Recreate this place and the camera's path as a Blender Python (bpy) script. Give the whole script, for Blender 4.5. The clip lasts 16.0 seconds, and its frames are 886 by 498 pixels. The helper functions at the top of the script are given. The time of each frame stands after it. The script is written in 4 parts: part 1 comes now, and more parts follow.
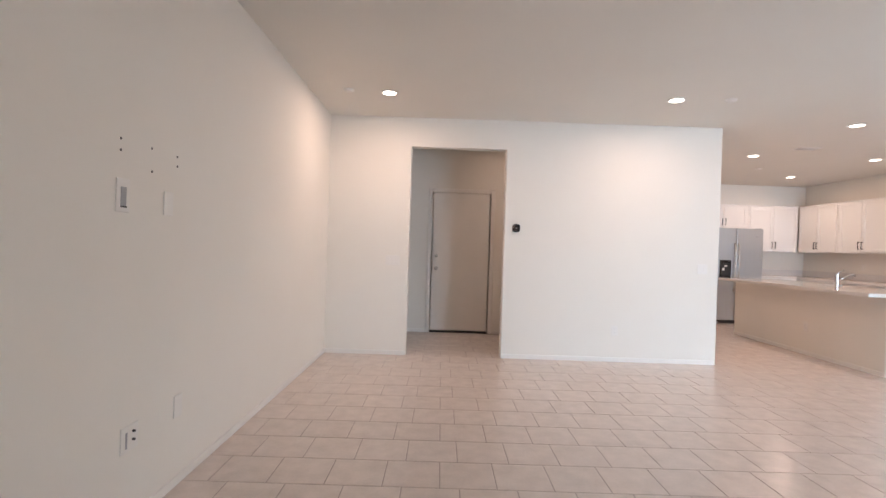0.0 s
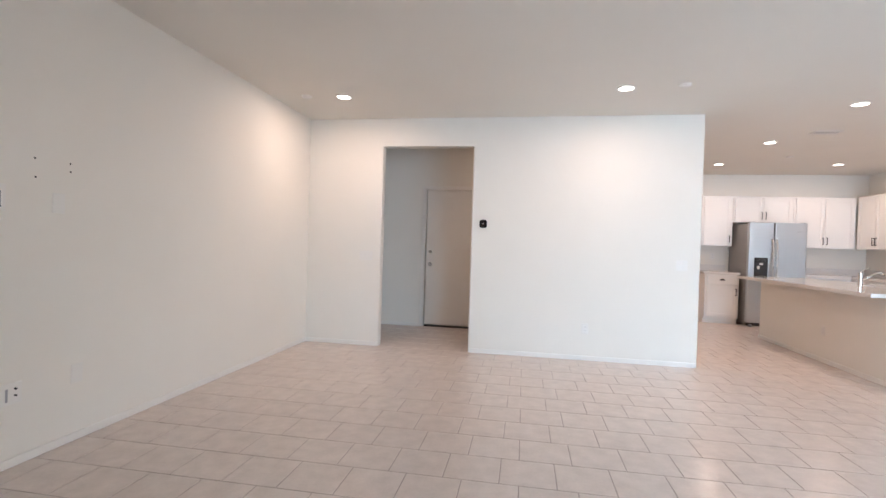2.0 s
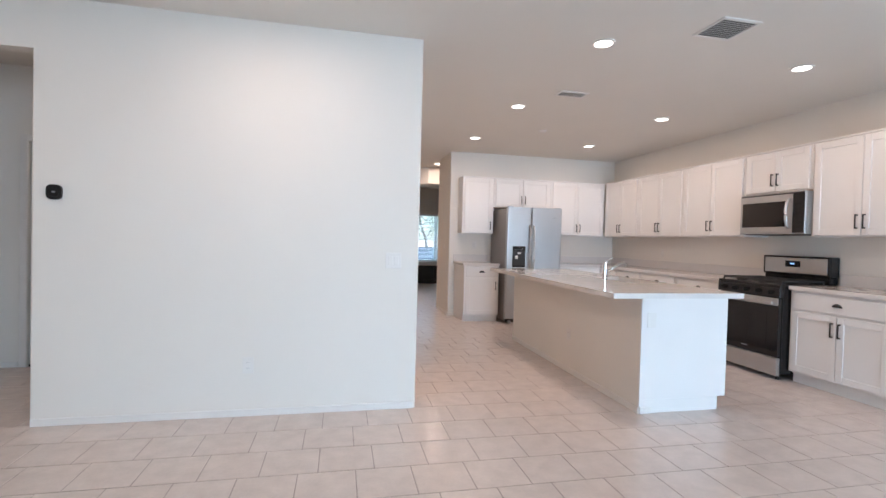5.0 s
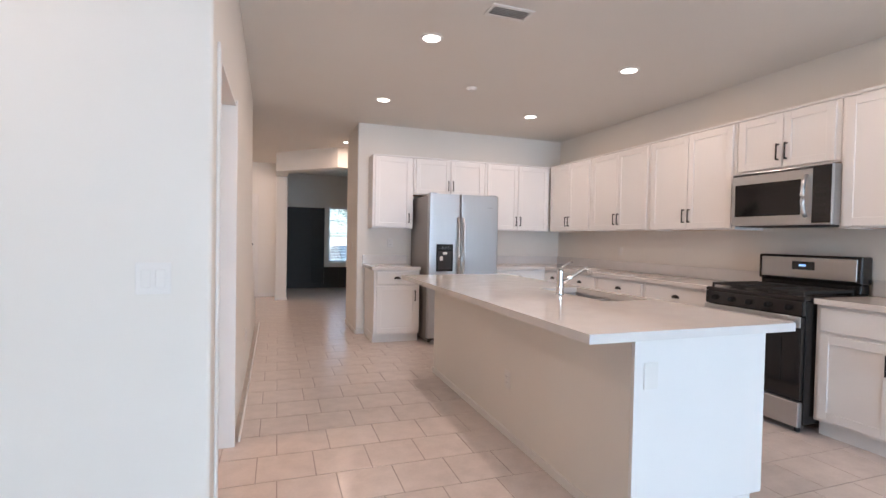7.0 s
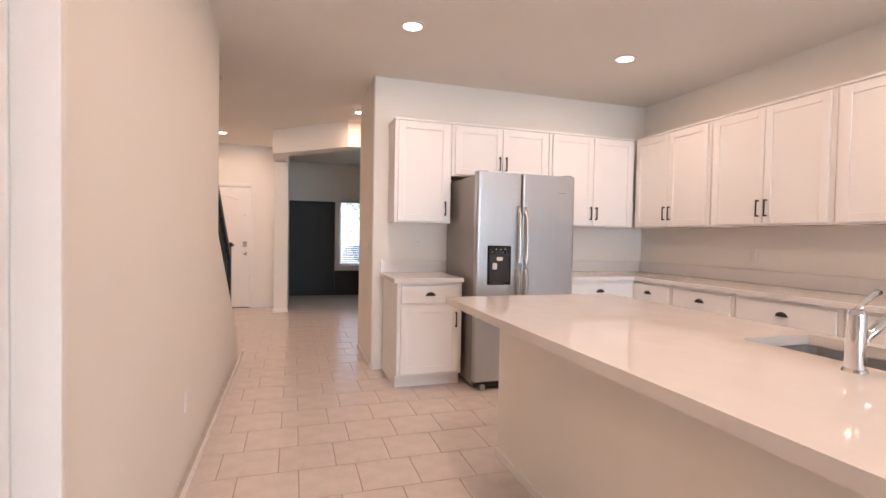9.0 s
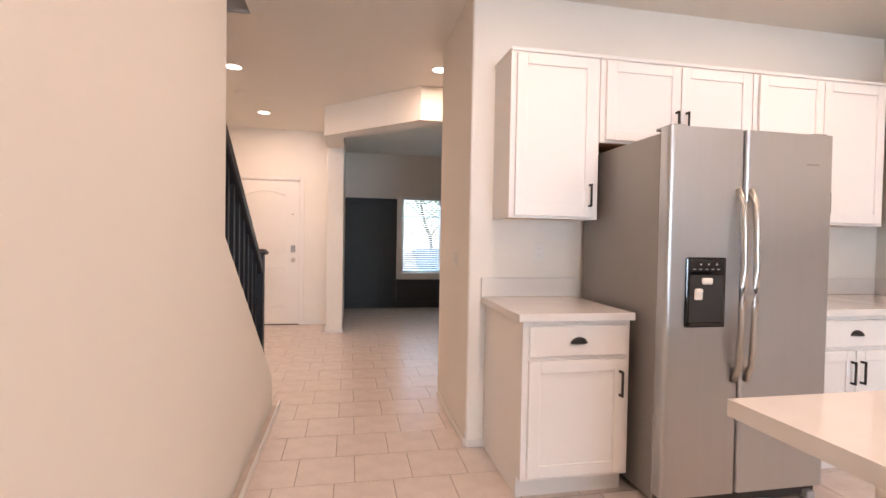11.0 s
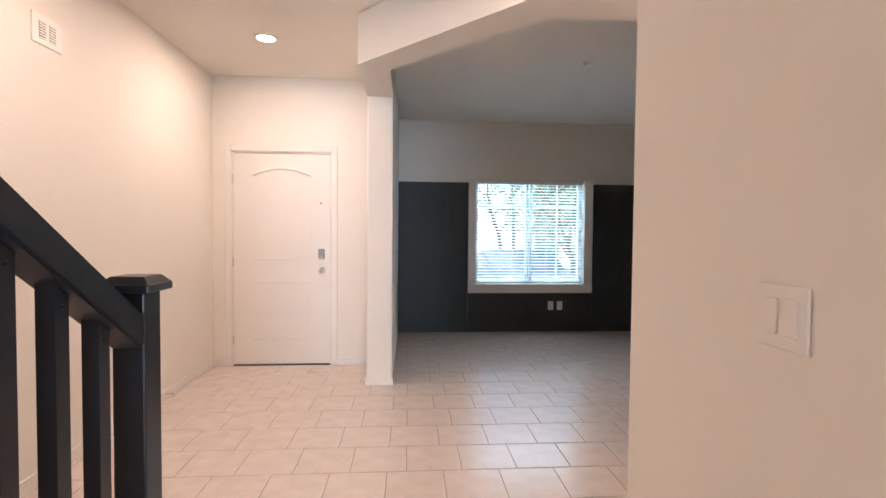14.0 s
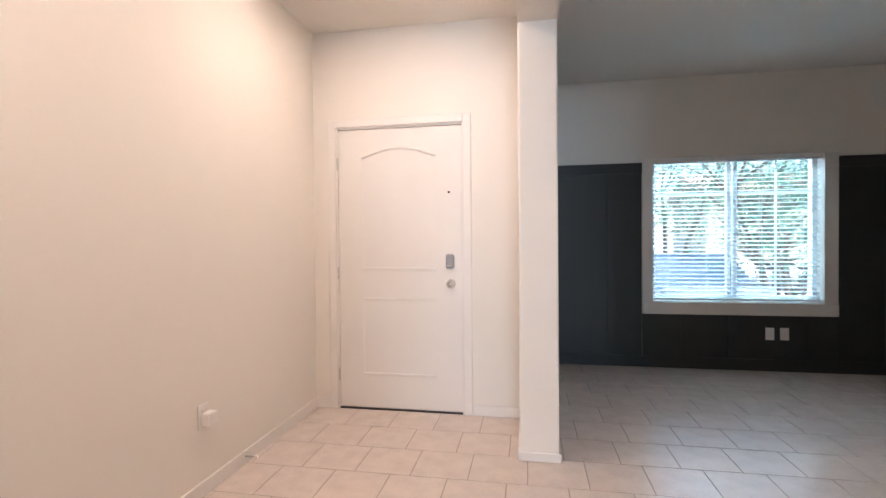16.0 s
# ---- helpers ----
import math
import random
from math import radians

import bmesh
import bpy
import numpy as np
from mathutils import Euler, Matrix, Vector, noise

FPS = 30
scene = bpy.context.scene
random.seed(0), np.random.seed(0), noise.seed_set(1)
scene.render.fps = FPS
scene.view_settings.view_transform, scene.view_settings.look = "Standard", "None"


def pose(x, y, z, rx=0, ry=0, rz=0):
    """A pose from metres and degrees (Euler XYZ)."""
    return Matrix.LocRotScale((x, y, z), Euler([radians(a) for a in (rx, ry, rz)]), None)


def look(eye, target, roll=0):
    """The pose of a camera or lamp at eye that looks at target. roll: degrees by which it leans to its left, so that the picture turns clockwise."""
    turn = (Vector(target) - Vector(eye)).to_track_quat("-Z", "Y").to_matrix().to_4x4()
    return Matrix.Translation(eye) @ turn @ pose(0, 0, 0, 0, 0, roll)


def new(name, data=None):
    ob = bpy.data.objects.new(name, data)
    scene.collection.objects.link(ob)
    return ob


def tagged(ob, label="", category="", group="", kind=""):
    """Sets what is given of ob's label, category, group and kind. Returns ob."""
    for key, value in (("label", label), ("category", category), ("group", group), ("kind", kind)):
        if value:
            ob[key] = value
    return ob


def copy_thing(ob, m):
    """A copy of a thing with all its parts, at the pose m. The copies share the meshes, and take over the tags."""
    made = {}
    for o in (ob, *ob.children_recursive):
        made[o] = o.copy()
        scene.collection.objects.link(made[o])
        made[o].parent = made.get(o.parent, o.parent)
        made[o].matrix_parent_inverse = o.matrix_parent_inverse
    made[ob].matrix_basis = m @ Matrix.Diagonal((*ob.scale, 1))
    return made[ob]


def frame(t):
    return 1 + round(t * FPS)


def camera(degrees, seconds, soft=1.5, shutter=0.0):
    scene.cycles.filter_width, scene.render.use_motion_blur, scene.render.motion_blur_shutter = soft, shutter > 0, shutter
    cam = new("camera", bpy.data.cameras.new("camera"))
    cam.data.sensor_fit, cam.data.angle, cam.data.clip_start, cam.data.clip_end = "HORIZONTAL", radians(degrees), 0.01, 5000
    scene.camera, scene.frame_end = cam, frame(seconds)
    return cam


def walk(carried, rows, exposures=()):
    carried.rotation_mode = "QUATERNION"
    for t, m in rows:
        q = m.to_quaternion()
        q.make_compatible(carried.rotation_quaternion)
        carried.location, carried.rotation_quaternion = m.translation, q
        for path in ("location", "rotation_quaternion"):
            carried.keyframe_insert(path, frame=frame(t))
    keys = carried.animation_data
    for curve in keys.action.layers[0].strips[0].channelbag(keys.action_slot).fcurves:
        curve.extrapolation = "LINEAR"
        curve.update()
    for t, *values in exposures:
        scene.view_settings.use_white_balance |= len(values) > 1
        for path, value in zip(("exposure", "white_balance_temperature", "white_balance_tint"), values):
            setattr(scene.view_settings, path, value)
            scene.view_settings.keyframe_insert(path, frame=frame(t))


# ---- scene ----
cam = camera(85.9, 16.0)
PATH = [
    (0, (0.275, -0.542, 1.262), (0.283, 1.458, 1.257), 1.9),
    (0.5, (0.591, -0.686, 1.253), (0.381, 1.303, 1.244), 1.9),
    (1, (0.896, -0.78, 1.274), (0.58, 1.195, 1.259), 1.9),
    (1.5, (1.276, -0.76, 1.244), (0.942, 1.212, 1.239), 1.8),
    (2, (1.618, -0.586, 1.262), (1.283, 1.385, 1.243), 1.8),
    (2.5, (1.878, -0.288, 1.249), (1.586, 1.69, 1.23), 1.7),
    (3, (2.103, 0.044, 1.264), (1.952, 2.038, 1.236), 1.6),
    (3.5, (2.323, 0.399, 1.266), (2.297, 2.398, 1.237), 1.6),
    (4, (2.515, 0.754, 1.277), (2.651, 2.749, 1.239), 1.6),
    (4.5, (2.734, 1.097, 1.283), (3.024, 3.076, 1.244), 1.5),
    (5, (2.94, 1.461, 1.277), (3.363, 3.415, 1.238), 1.5),
    (5.2, (3.003, 1.606, 1.278), (3.487, 3.547, 1.235), 1.5),
    (7.5, (3.905, 3.463, 1.277), (4.565, 5.35, 1.233), 1.1),
    (8, (4.004, 3.911, 1.277), (4.661, 5.799, 1.23), 1.1),
    (8.2, (4.035, 4.092, 1.275), (4.689, 5.981, 1.226), 1.1),
    (10.5, (4.023, 6.084, 1.268), (4.445, 8.038, 1.223), 1.0),
    (11, (4.028, 6.491, 1.276), (4.411, 8.454, 1.23), 1.0),
    (11.5, (4.03, 6.894, 1.27), (4.37, 8.864, 1.222), 0.95),
    (12, (4.049, 7.301, 1.263), (4.359, 9.276, 1.218), 0.9),
    (12.5, (4.035, 7.678, 1.27), (4.31, 9.658, 1.218), 0.5),
    (13, (4.065, 8.083, 1.269), (4.29, 10.07, 1.212), 0.6),
    (13.5, (4.09, 8.47, 1.272), (4.28, 10.46, 1.214), 0.6),
    (14, (4.073, 8.869, 1.286), (4.216, 10.863, 1.224), 0.5),
    (14.5, (4.041, 9.252, 1.26), (4.118, 11.25, 1.203), 0.5),
    (15, (3.977, 9.614, 1.255), (3.932, 11.613, 1.203), 0.2),
    (15.5, (3.867, 9.933, 1.248), (3.672, 11.923, 1.203), -0.2),
    (16, (3.773, 10.234, 1.225), (3.42, 12.202, 1.194), -0.5),
]
walk(cam, [(t, look(eye, target, roll)) for t, eye, target, roll in PATH],
     exposures=[(0.0, 1.71, 6250, 14), (1.5, 1.82, 6050, 11), (3.5, 1.76, 5650, 8), (5.2, 1.57, 5650, 8), (7.3, 1.56, 5850, 11),
                (8.2, 1.72, 6400, 16), (10.5, 2.02, 6450, 15), (13.0, 2.36, 6050, 12), (16.0, 2.31, 5600, 7)])

# ---- world and light ----
H = 2.765            # ceiling height
world = bpy.data.worlds.new("sky")
scene.world = world
world.use_nodes = True
_nt = world.node_tree
_sky = _nt.nodes.new("ShaderNodeTexSky")
_sky.sky_type = "NISHITA"
_sky.sun_disc = False
_sky.sun_elevation = radians(50)
_sky.sun_rotation = radians(120)
_nt.links.new(_sky.outputs[0], _nt.nodes["Background"].inputs[0])
_nt.nodes["Background"].inputs[1].default_value = 0.12

sun = new("sun", bpy.data.lights.new("sun", "SUN"))
sun.data.energy, sun.data.angle, sun.data.color = 4.0, radians(0.5), (1, 0.95, 0.88)
sun.rotation_euler = (radians(40), 0, radians(60))


def area_lamp(name, loc, size, size_y, watts, color, rot=(0, 0, 0), spread=180, shape="RECTANGLE"):
    d = bpy.data.lights.new(name, "AREA")
    d.shape, d.size, d.size_y, d.energy, d.color, d.spread = shape, size, size_y, watts, color, radians(spread)
    o = new(name, d)
    o.location, o.rotation_euler = loc, [radians(a) for a in rot]
    return o


WARM = (1.0, 0.70, 0.53)
DAY = (0.66, 0.84, 1.0)
LAMP_W = 3.6
KITCHEN = [(4.82, 4.70), (6.62, 4.70), (4.82, 6.44), (6.62, 6.44), (4.82, 8.145), (6.62, 8.145)]
LIVING = [(-0.28, 4.13), (2.505, 4.06)]
ENTRY = [(2.98, 12.62), (2.99, 11.03), (4.79, 10.67)]
# added downlight, out of view: assumed, to give the hall its warm light
HALL = [(1.30, 5.85)]
DOWNLIGHTS = KITCHEN + LIVING + ENTRY + HALL
for _rows, _dim in ((KITCHEN, 0.86), (LIVING, 1.15), (ENTRY, 1.05), (HALL, 0.35)):
    for _x, _y in _rows:
        area_lamp("downlight_lamp", (_x, _y, H - 0.012), 0.12, 0.12, LAMP_W * _dim, WARM, shape="DISK")
# area lamp standing in for daylight through the unseen patio door
area_lamp("patio_daylight", (5.5, -3.16, 1.1), 3.4, 2.0, 47, DAY, rot=(72, 0, 0), spread=115)
# added lamp outside, above the view: stands in for sky light at the front window
area_lamp("front_sky_fill", (5.68, 17.0, 3.5), 3.0, 1.6, 68, (0.62, 0.88, 0.95), rot=(-52, 0, 0))
area_lamp("pantry_lamp", (2.7, 6.0, H - 0.02), 0.15, 0.15, 5.0, (1.0, 0.58, 0.36), shape="DISK")

# ---- materials ----
def mat(name, color, rough=0.5, metal=0.0, var=0.06, scale=6.0, fine=180.0, bump=0.03, dist=0.002, spec=0.5, coat=0.0, rand=0.0, stretch=None, rvar=0.06):
    """Principled paint or stone with variation at two scales and a fine relief."""
    m = bpy.data.materials.new(name)
    m.use_nodes = True
    nt = m.node_tree
    n, l = nt.nodes, nt.links
    p = n["Principled BSDF"]
    p.inputs["Roughness"].default_value = rough
    p.inputs["Metallic"].default_value = metal
    p.inputs["Specular IOR Level"].default_value = spec
    p.inputs["Coat Weight"].default_value = coat
    tc = n.new("ShaderNodeTexCoord")
    src = tc.outputs["Object"]
    if stretch:
        mp = n.new("ShaderNodeMapping")
        mp.inputs["Scale"].default_value = stretch
        l.new(src, mp.inputs[0])
        src = mp.outputs[0]
    a = n.new("ShaderNodeTexNoise")
    a.inputs["Scale"].default_value, a.inputs["Detail"].default_value = scale, 5
    b = n.new("ShaderNodeTexNoise")
    b.inputs["Scale"].default_value, b.inputs["Detail"].default_value = fine, 3
    l.new(src, a.inputs[0]); l.new(src, b.inputs[0])
    add = n.new("ShaderNodeMath"); add.operation = "ADD"
    l.new(a.outputs[0], add.inputs[0])
    half = n.new("ShaderNodeMath"); half.operation = "MULTIPLY"; half.inputs[1].default_value = 0.4
    l.new(b.outputs[0], half.inputs[0]); l.new(half.outputs[0], add.inputs[1])
    top = add.outputs[0]
    if rand:
        oi = n.new("ShaderNodeObjectInfo")
        gi = n.new("ShaderNodeNewGeometry")
        s = n.new("ShaderNodeMath"); s.operation = "ADD"
        l.new(oi.outputs["Random"], s.inputs[0]); l.new(gi.outputs["Random Per Island"], s.inputs[1])
        k = n.new("ShaderNodeMath"); k.operation = "MULTIPLY_ADD"
        k.inputs[1].default_value = rand; k.inputs[2].default_value = -rand
        l.new(s.outputs[0], k.inputs[0])
        ad2 = n.new("ShaderNodeMath"); ad2.operation = "ADD"
        l.new(top, ad2.inputs[0]); l.new(k.outputs[0], ad2.inputs[1])
        top = ad2.outputs[0]
    mr = n.new("ShaderNodeMapRange")
    mr.inputs["From Min"].default_value, mr.inputs["From Max"].default_value = 0.35, 1.05
    mr.inputs["To Min"].default_value, mr.inputs["To Max"].default_value = 1 - var, 1 + var
    l.new(top, mr.inputs[0])
    mix = n.new("ShaderNodeVectorMath"); mix.operation = "SCALE"
    mix.inputs[0].default_value = color
    l.new(mr.outputs[0], mix.inputs["Scale"])
    l.new(mix.outputs[0], p.inputs["Base Color"])
    rr = n.new("ShaderNodeMapRange")
    rr.inputs["To Min"].default_value, rr.inputs["To Max"].default_value = max(rough - rvar, 0.02), min(rough + rvar, 1)
    l.new(a.outputs[0], rr.inputs[0]); l.new(rr.outputs[0], p.inputs["Roughness"])
    if bump:
        bp = n.new("ShaderNodeBump")
        bp.inputs["Strength"].default_value, bp.inputs["Distance"].default_value = bump, dist
        l.new(b.outputs[0], bp.inputs["Height"]); l.new(bp.outputs[0], p.inputs["Normal"])
    return m


def glow(name, color, strength):
    m = bpy.data.materials.new(name)
    m.use_nodes = True
    p = m.node_tree.nodes["Principled BSDF"]
    p.inputs["Base Color"].default_value = (0.8, 0.8, 0.8, 1)
    p.inputs["Emission Color"].default_value = (*color, 1)
    p.inputs["Emission Strength"].default_value = strength
    return m


def clear_glass(name, tint=(1, 1, 1)):
    m = bpy.data.materials.new(name)
    m.use_nodes = True
    p = m.node_tree.nodes["Principled BSDF"]
    p.inputs["Base Color"].default_value = (*tint, 1)
    p.inputs["Transmission Weight"].default_value, p.inputs["Roughness"].default_value, p.inputs["IOR"].default_value = 1, 0.0, 1.05
    return m


M_WALL = mat("wall_paint", (0.80, 0.765, 0.704), 0.72, var=0.025, scale=1.3, fine=260, bump=0.12, dist=0.0015, spec=0.3)
M_CEIL = mat("ceiling_paint", (0.78, 0.748, 0.69), 0.85, var=0.025, scale=1.1, fine=220, bump=0.15, dist=0.0015, spec=0.2)
M_TRIM = mat("trim_paint", (0.80, 0.77, 0.73), 0.45, var=0.03, scale=4, fine=120, bump=0.02)
M_DOOR = mat("door_paint", (0.80, 0.775, 0.735), 0.42, var=0.025, scale=3, fine=150, bump=0.03)
M_TILE = mat("floor_tile", (0.66, 0.585, 0.535), 0.225, rvar=0.02, var=0.12, scale=9, fine=60, bump=0.04, dist=0.002, rand=0.07, spec=0.5)
M_GROUT = mat("grout", (0.33, 0.285, 0.255), 0.9, var=0.12, scale=8, fine=300, bump=0.2)
M_CAB = mat("cabinet_paint", (0.82, 0.80, 0.775), 0.38, var=0.02, scale=3, fine=160, bump=0.015)
M_BIRCH = mat("raw_birch_ply", (0.52, 0.30, 0.16), 0.6, var=0.12, scale=5, fine=60, bump=0.05, stretch=(1, 12, 1))
M_QUARTZ = mat("white_quartz", (0.74, 0.71, 0.68), 0.08, var=0.04, scale=9, fine=240, bump=0.0, spec=0.55)
M_STEEL = mat("brushed_steel", (0.52, 0.53, 0.54), 0.37, metal=1.0, var=0.03, scale=3, fine=60, bump=0.01, dist=0.0004, stretch=(14, 14, 0.4))
M_STEEL_SIDE = mat("grey_side_panel", (0.30, 0.285, 0.27), 0.48, metal=0.4, var=0.05, scale=3, fine=200, bump=0.05)
M_CHROME = mat("chrome", (0.75, 0.75, 0.75), 0.10, metal=1.0, var=0.02, bump=0)
M_NICKEL = mat("satin_nickel", (0.58, 0.56, 0.53), 0.30, metal=1.0, var=0.04, bump=0.02)
M_BLACK = mat("matte_black_metal", (0.018, 0.017, 0.017), 0.40, metal=0.3, var=0.1, bump=0.03)
M_BGLASS = mat("black_glass", (0.008, 0.008, 0.009), 0.07, var=0.05, bump=0, spec=0.6)
M_BENAMEL = mat("black_enamel", (0.015, 0.014, 0.014), 0.24, var=0.1, bump=0.02)
M_IRON = mat("cast_iron", (0.02, 0.02, 0.02), 0.7, var=0.15, fine=150, bump=0.2)
M_RAIL = mat("black_stair_paint", (0.012, 0.014, 0.019), 0.36, var=0.18, scale=5, fine=70, bump=0.06, dist=0.002)
M_DARK = mat("charcoal_wall_paint", (0.027, 0.032, 0.033), 0.55, var=0.10, scale=2, fine=220, bump=0.10)
M_PLATE = mat("white_plastic", (0.79, 0.765, 0.725), 0.45, var=0.02, bump=0)
M_SINK = mat("satin_steel_sink", (0.62, 0.62, 0.62), 0.36, metal=1.0, var=0.04, bump=0)
M_VENT = mat("vent_shadow_grey", (0.22, 0.21, 0.20), 0.7, var=0.1, bump=0)
M_SLOT = mat("dark_slot", (0.03, 0.03, 0.03), 0.6, var=0.1, bump=0)
M_GREYP = mat("grey_plastic", (0.33, 0.33, 0.34), 0.4, var=0.05, bump=0.02)
M_BLIND = mat("white_blind_slat", (0.80, 0.81, 0.82), 0.5, var=0.03, bump=0.01)
M_VINYL = mat("white_vinyl", (0.78, 0.79, 0.80), 0.4, var=0.03, bump=0.01)
M_LENS = glow("lamp_lens", (1.0, 0.88, 0.74), 2.2)
M_LED = glow("display_blue", (0.2, 0.45, 1.0), 0.4)
M_GLASS = clear_glass("window_glass")
M_GRASS = mat("gravel_yard", (0.40, 0.36, 0.31), 0.95, var=0.2, scale=2, fine=40, bump=0.4, dist=0.01)
M_ASPH = mat("asphalt", (0.06, 0.06, 0.062), 0.9, var=0.15, scale=2, fine=60, bump=0.2)
M_CONC = mat("concrete", (0.42, 0.41, 0.39), 0.85, var=0.1, scale=2, fine=60, bump=0.2)
M_BARK = mat("bark", (0.13, 0.10, 0.075), 0.9, var=0.3, scale=8, fine=50, bump=0.6, dist=0.01)
M_LEAF = mat("leaves", (0.10, 0.20, 0.13), 0.5, var=0.25, scale=3, fine=20, bump=0, rand=0.3)
M_CARP = mat("silver_blue_car_paint", (0.16, 0.18, 0.22), 0.25, metal=0.5, var=0.03, bump=0, coat=0.6)
M_RUBBER = mat("tyre_rubber", (0.02, 0.02, 0.02), 0.8, var=0.1, bump=0.1)
M_STUCCO = mat("stucco", (0.45, 0.38, 0.30), 0.9, var=0.08, scale=1, fine=60, bump=0.3)
M_ROOF = mat("clay_roof", (0.22, 0.13, 0.09), 0.85, var=0.2, scale=3, fine=30, bump=0.3)
M_CARPET = mat("stair_carpet", (0.30, 0.27, 0.24), 0.95, var=0.12, scale=10, fine=300, bump=0.5)


# ---- mesh helpers ----
def box(bm, x0, x1, y0, y1, z0, z1, bev=0.0, seg=1):
    """Adds a box, with its edges rounded by bev."""
    r = bmesh.ops.create_cube(bm, size=1)
    vs = r["verts"]
    bmesh.ops.scale(bm, vec=(x1 - x0, y1 - y0, z1 - z0), verts=vs)
    bmesh.ops.translate(bm, vec=((x0 + x1) / 2, (y0 + y1) / 2, (z0 + z1) / 2), verts=vs)
    if bev:
        es = list({e for v in vs for e in v.link_edges})
        bmesh.ops.bevel(bm, geom=es, offset=bev, segments=seg, affect="EDGES", profile=0.5)
    return bm


def boxes(*rows, bev=0.0, seg=1):
    bm = bmesh.new()
    for r in rows:
        box(bm, *r, bev=bev, seg=seg)
    return bm


def prism(bm, pts, z0, z1, rounds=None, m=None):
    """Adds an upright prism over the plan pts (counter-clockwise); rounds: corner index -> radius."""
    rounds = rounds or {}
    out = []
    n = len(pts)
    for i, p in enumerate(pts):
        p = Vector(p)
        if i not in rounds:
            out.append(p)
            continue
        a = (Vector(pts[i - 1]) - p).normalized()
        b = (Vector(pts[(i + 1) % n]) - p).normalized()
        r = rounds[i]
        for k in range(6):
            t = k / 5
            out.append(p + a * r * (1 - t) ** 2 + b * r * t ** 2)
    lo = [bm.verts.new((q.x, q.y, z0)) for q in out]
    hi = [bm.verts.new((q.x, q.y, z1)) for q in out]
    bm.faces.new(lo[::-1]); bm.faces.new(hi)
    for i in range(len(out)):
        j = (i + 1) % len(out)
        bm.faces.new((lo[i], lo[j], hi[j], hi[i]))
    if m is not None:
        bmesh.ops.transform(bm, matrix=m, verts=lo + hi)
    return bm


def cyl(bm, m, r0, r1, h, seg=20):
    """Adds a cone or cylinder of height h, centred, turned and placed by m."""
    bmesh.ops.create_cone(bm, cap_ends=True, segments=seg, radius1=r0, radius2=r1, depth=h, matrix=m)
    return bm


def tube(bm, pts, r, seg=10):
    """Adds a round tube along pts."""
    rings = []
    pts = [Vector(p) for p in pts]
    for i, p in enumerate(pts):
        d = (pts[min(i + 1, len(pts) - 1)] - pts[max(i - 1, 0)]).normalized()
        q = d.to_track_quat("Z", "Y")
        rr = r[i] if isinstance(r, (list, tuple)) else r
        rings.append([bm.verts.new(p + q @ Vector((rr * math.cos(2 * math.pi * k / seg), rr * math.sin(2 * math.pi * k / seg), 0))) for k in range(seg)])
    for a, b in zip(rings, rings[1:]):
        for k in range(seg):
            bm.faces.new((a[k], a[(k + 1) % seg], b[(k + 1) % seg], b[k]))
    bm.faces.new(rings[0][::-1]); bm.faces.new(rings[-1])
    return bm


def ring(bm, c, r0, r1, z0, z1, seg=32):
    """Adds a flat annulus about c, from z0 to z1."""
    rows = [(r0, z0), (r1, z0), (r1, z1), (r0, z1)]
    vs = [[bm.verts.new((c[0] + r * math.cos(2 * math.pi * k / seg), c[1] + r * math.sin(2 * math.pi * k / seg), z)) for k in range(seg)] for r, z in rows]
    for i in range(4):
        a, b = vs[i], vs[(i + 1) % 4]
        for k in range(seg):
            bm.faces.new((a[k], b[k], b[(k + 1) % seg], a[(k + 1) % seg]))
    return bm


def mesh(name, bm, material, smooth=False):
    me = bpy.data.meshes.new(name)
    bmesh.ops.recalc_face_normals(bm, faces=bm.faces)
    bm.to_mesh(me)
    bm.free()
    me.materials.append(material)
    if smooth:
        for f in me.polygons:
            f.use_smooth = True
    return me


def part(name, bm, material, parent, label="", smooth=False):
    """One mesh object under a thing or under a part."""
    o = new(name, mesh(name, bm, material, smooth))
    o.parent = parent
    if label:
        tagged(o, label)
    return o


def thing(name, label, category, group="", m=None):
    """An Empty at the base of a thing that parents its parts."""
    o = new(name)
    o.empty_display_size = 0.1
    tagged(o, label, category, group)
    if m is not None:
        o.matrix_basis = m
    return o


def solid(name, bm, material, label, category, kind="structure", group="", smooth=False):
    return tagged(new(name, mesh(name, bm, material, smooth)), label, category, group, kind)


# ---- floor, walls, ceiling ----
XL, XK, XS, YB, YF = -1.05, 7.79, 3.51, -3.2, 5.0
XE, YD, YW, XD = 2.21, 13.55, 15.1, 7.56
floor = solid("floor", boxes((-1.3, 8.0, -3.4, 15.3, -0.5, -0.003)), M_GROUT, "grey-beige grout bed under square ceramic floor tiles", "floor")

WP = "off-white painted drywall with fine orange-peel texture"
bm = bmesh.new()
prism(bm, [(XL, YF), (-0.10, YF), (-0.10, YF + 0.12), (XL, YF + 0.12)], 0, 2.43, {1: 0.02, 2: 0.02})
box(bm, XL, 1.0, YF, YF + 0.12, 2.43, H)
prism(bm, [(1.0, YF), (3.52, YF), (3.52, YF + 0.12), (1.0, YF + 0.12)], 0, 2.43, {0: 0.02, 1: 0.02, 3: 0.02})
prism(bm, [(1.0, YF), (3.52, YF), (3.52, YF + 0.12), (1.0, YF + 0.12)], 2.43, H, {1: 0.02})
solid("wall_partition", bm, M_WALL, WP + ", with a cased opening to a hall", "wall")
bm = bmesh.new()
box(bm, 3.345, XS, YF + 0.12, 6.12, 2.05, H)
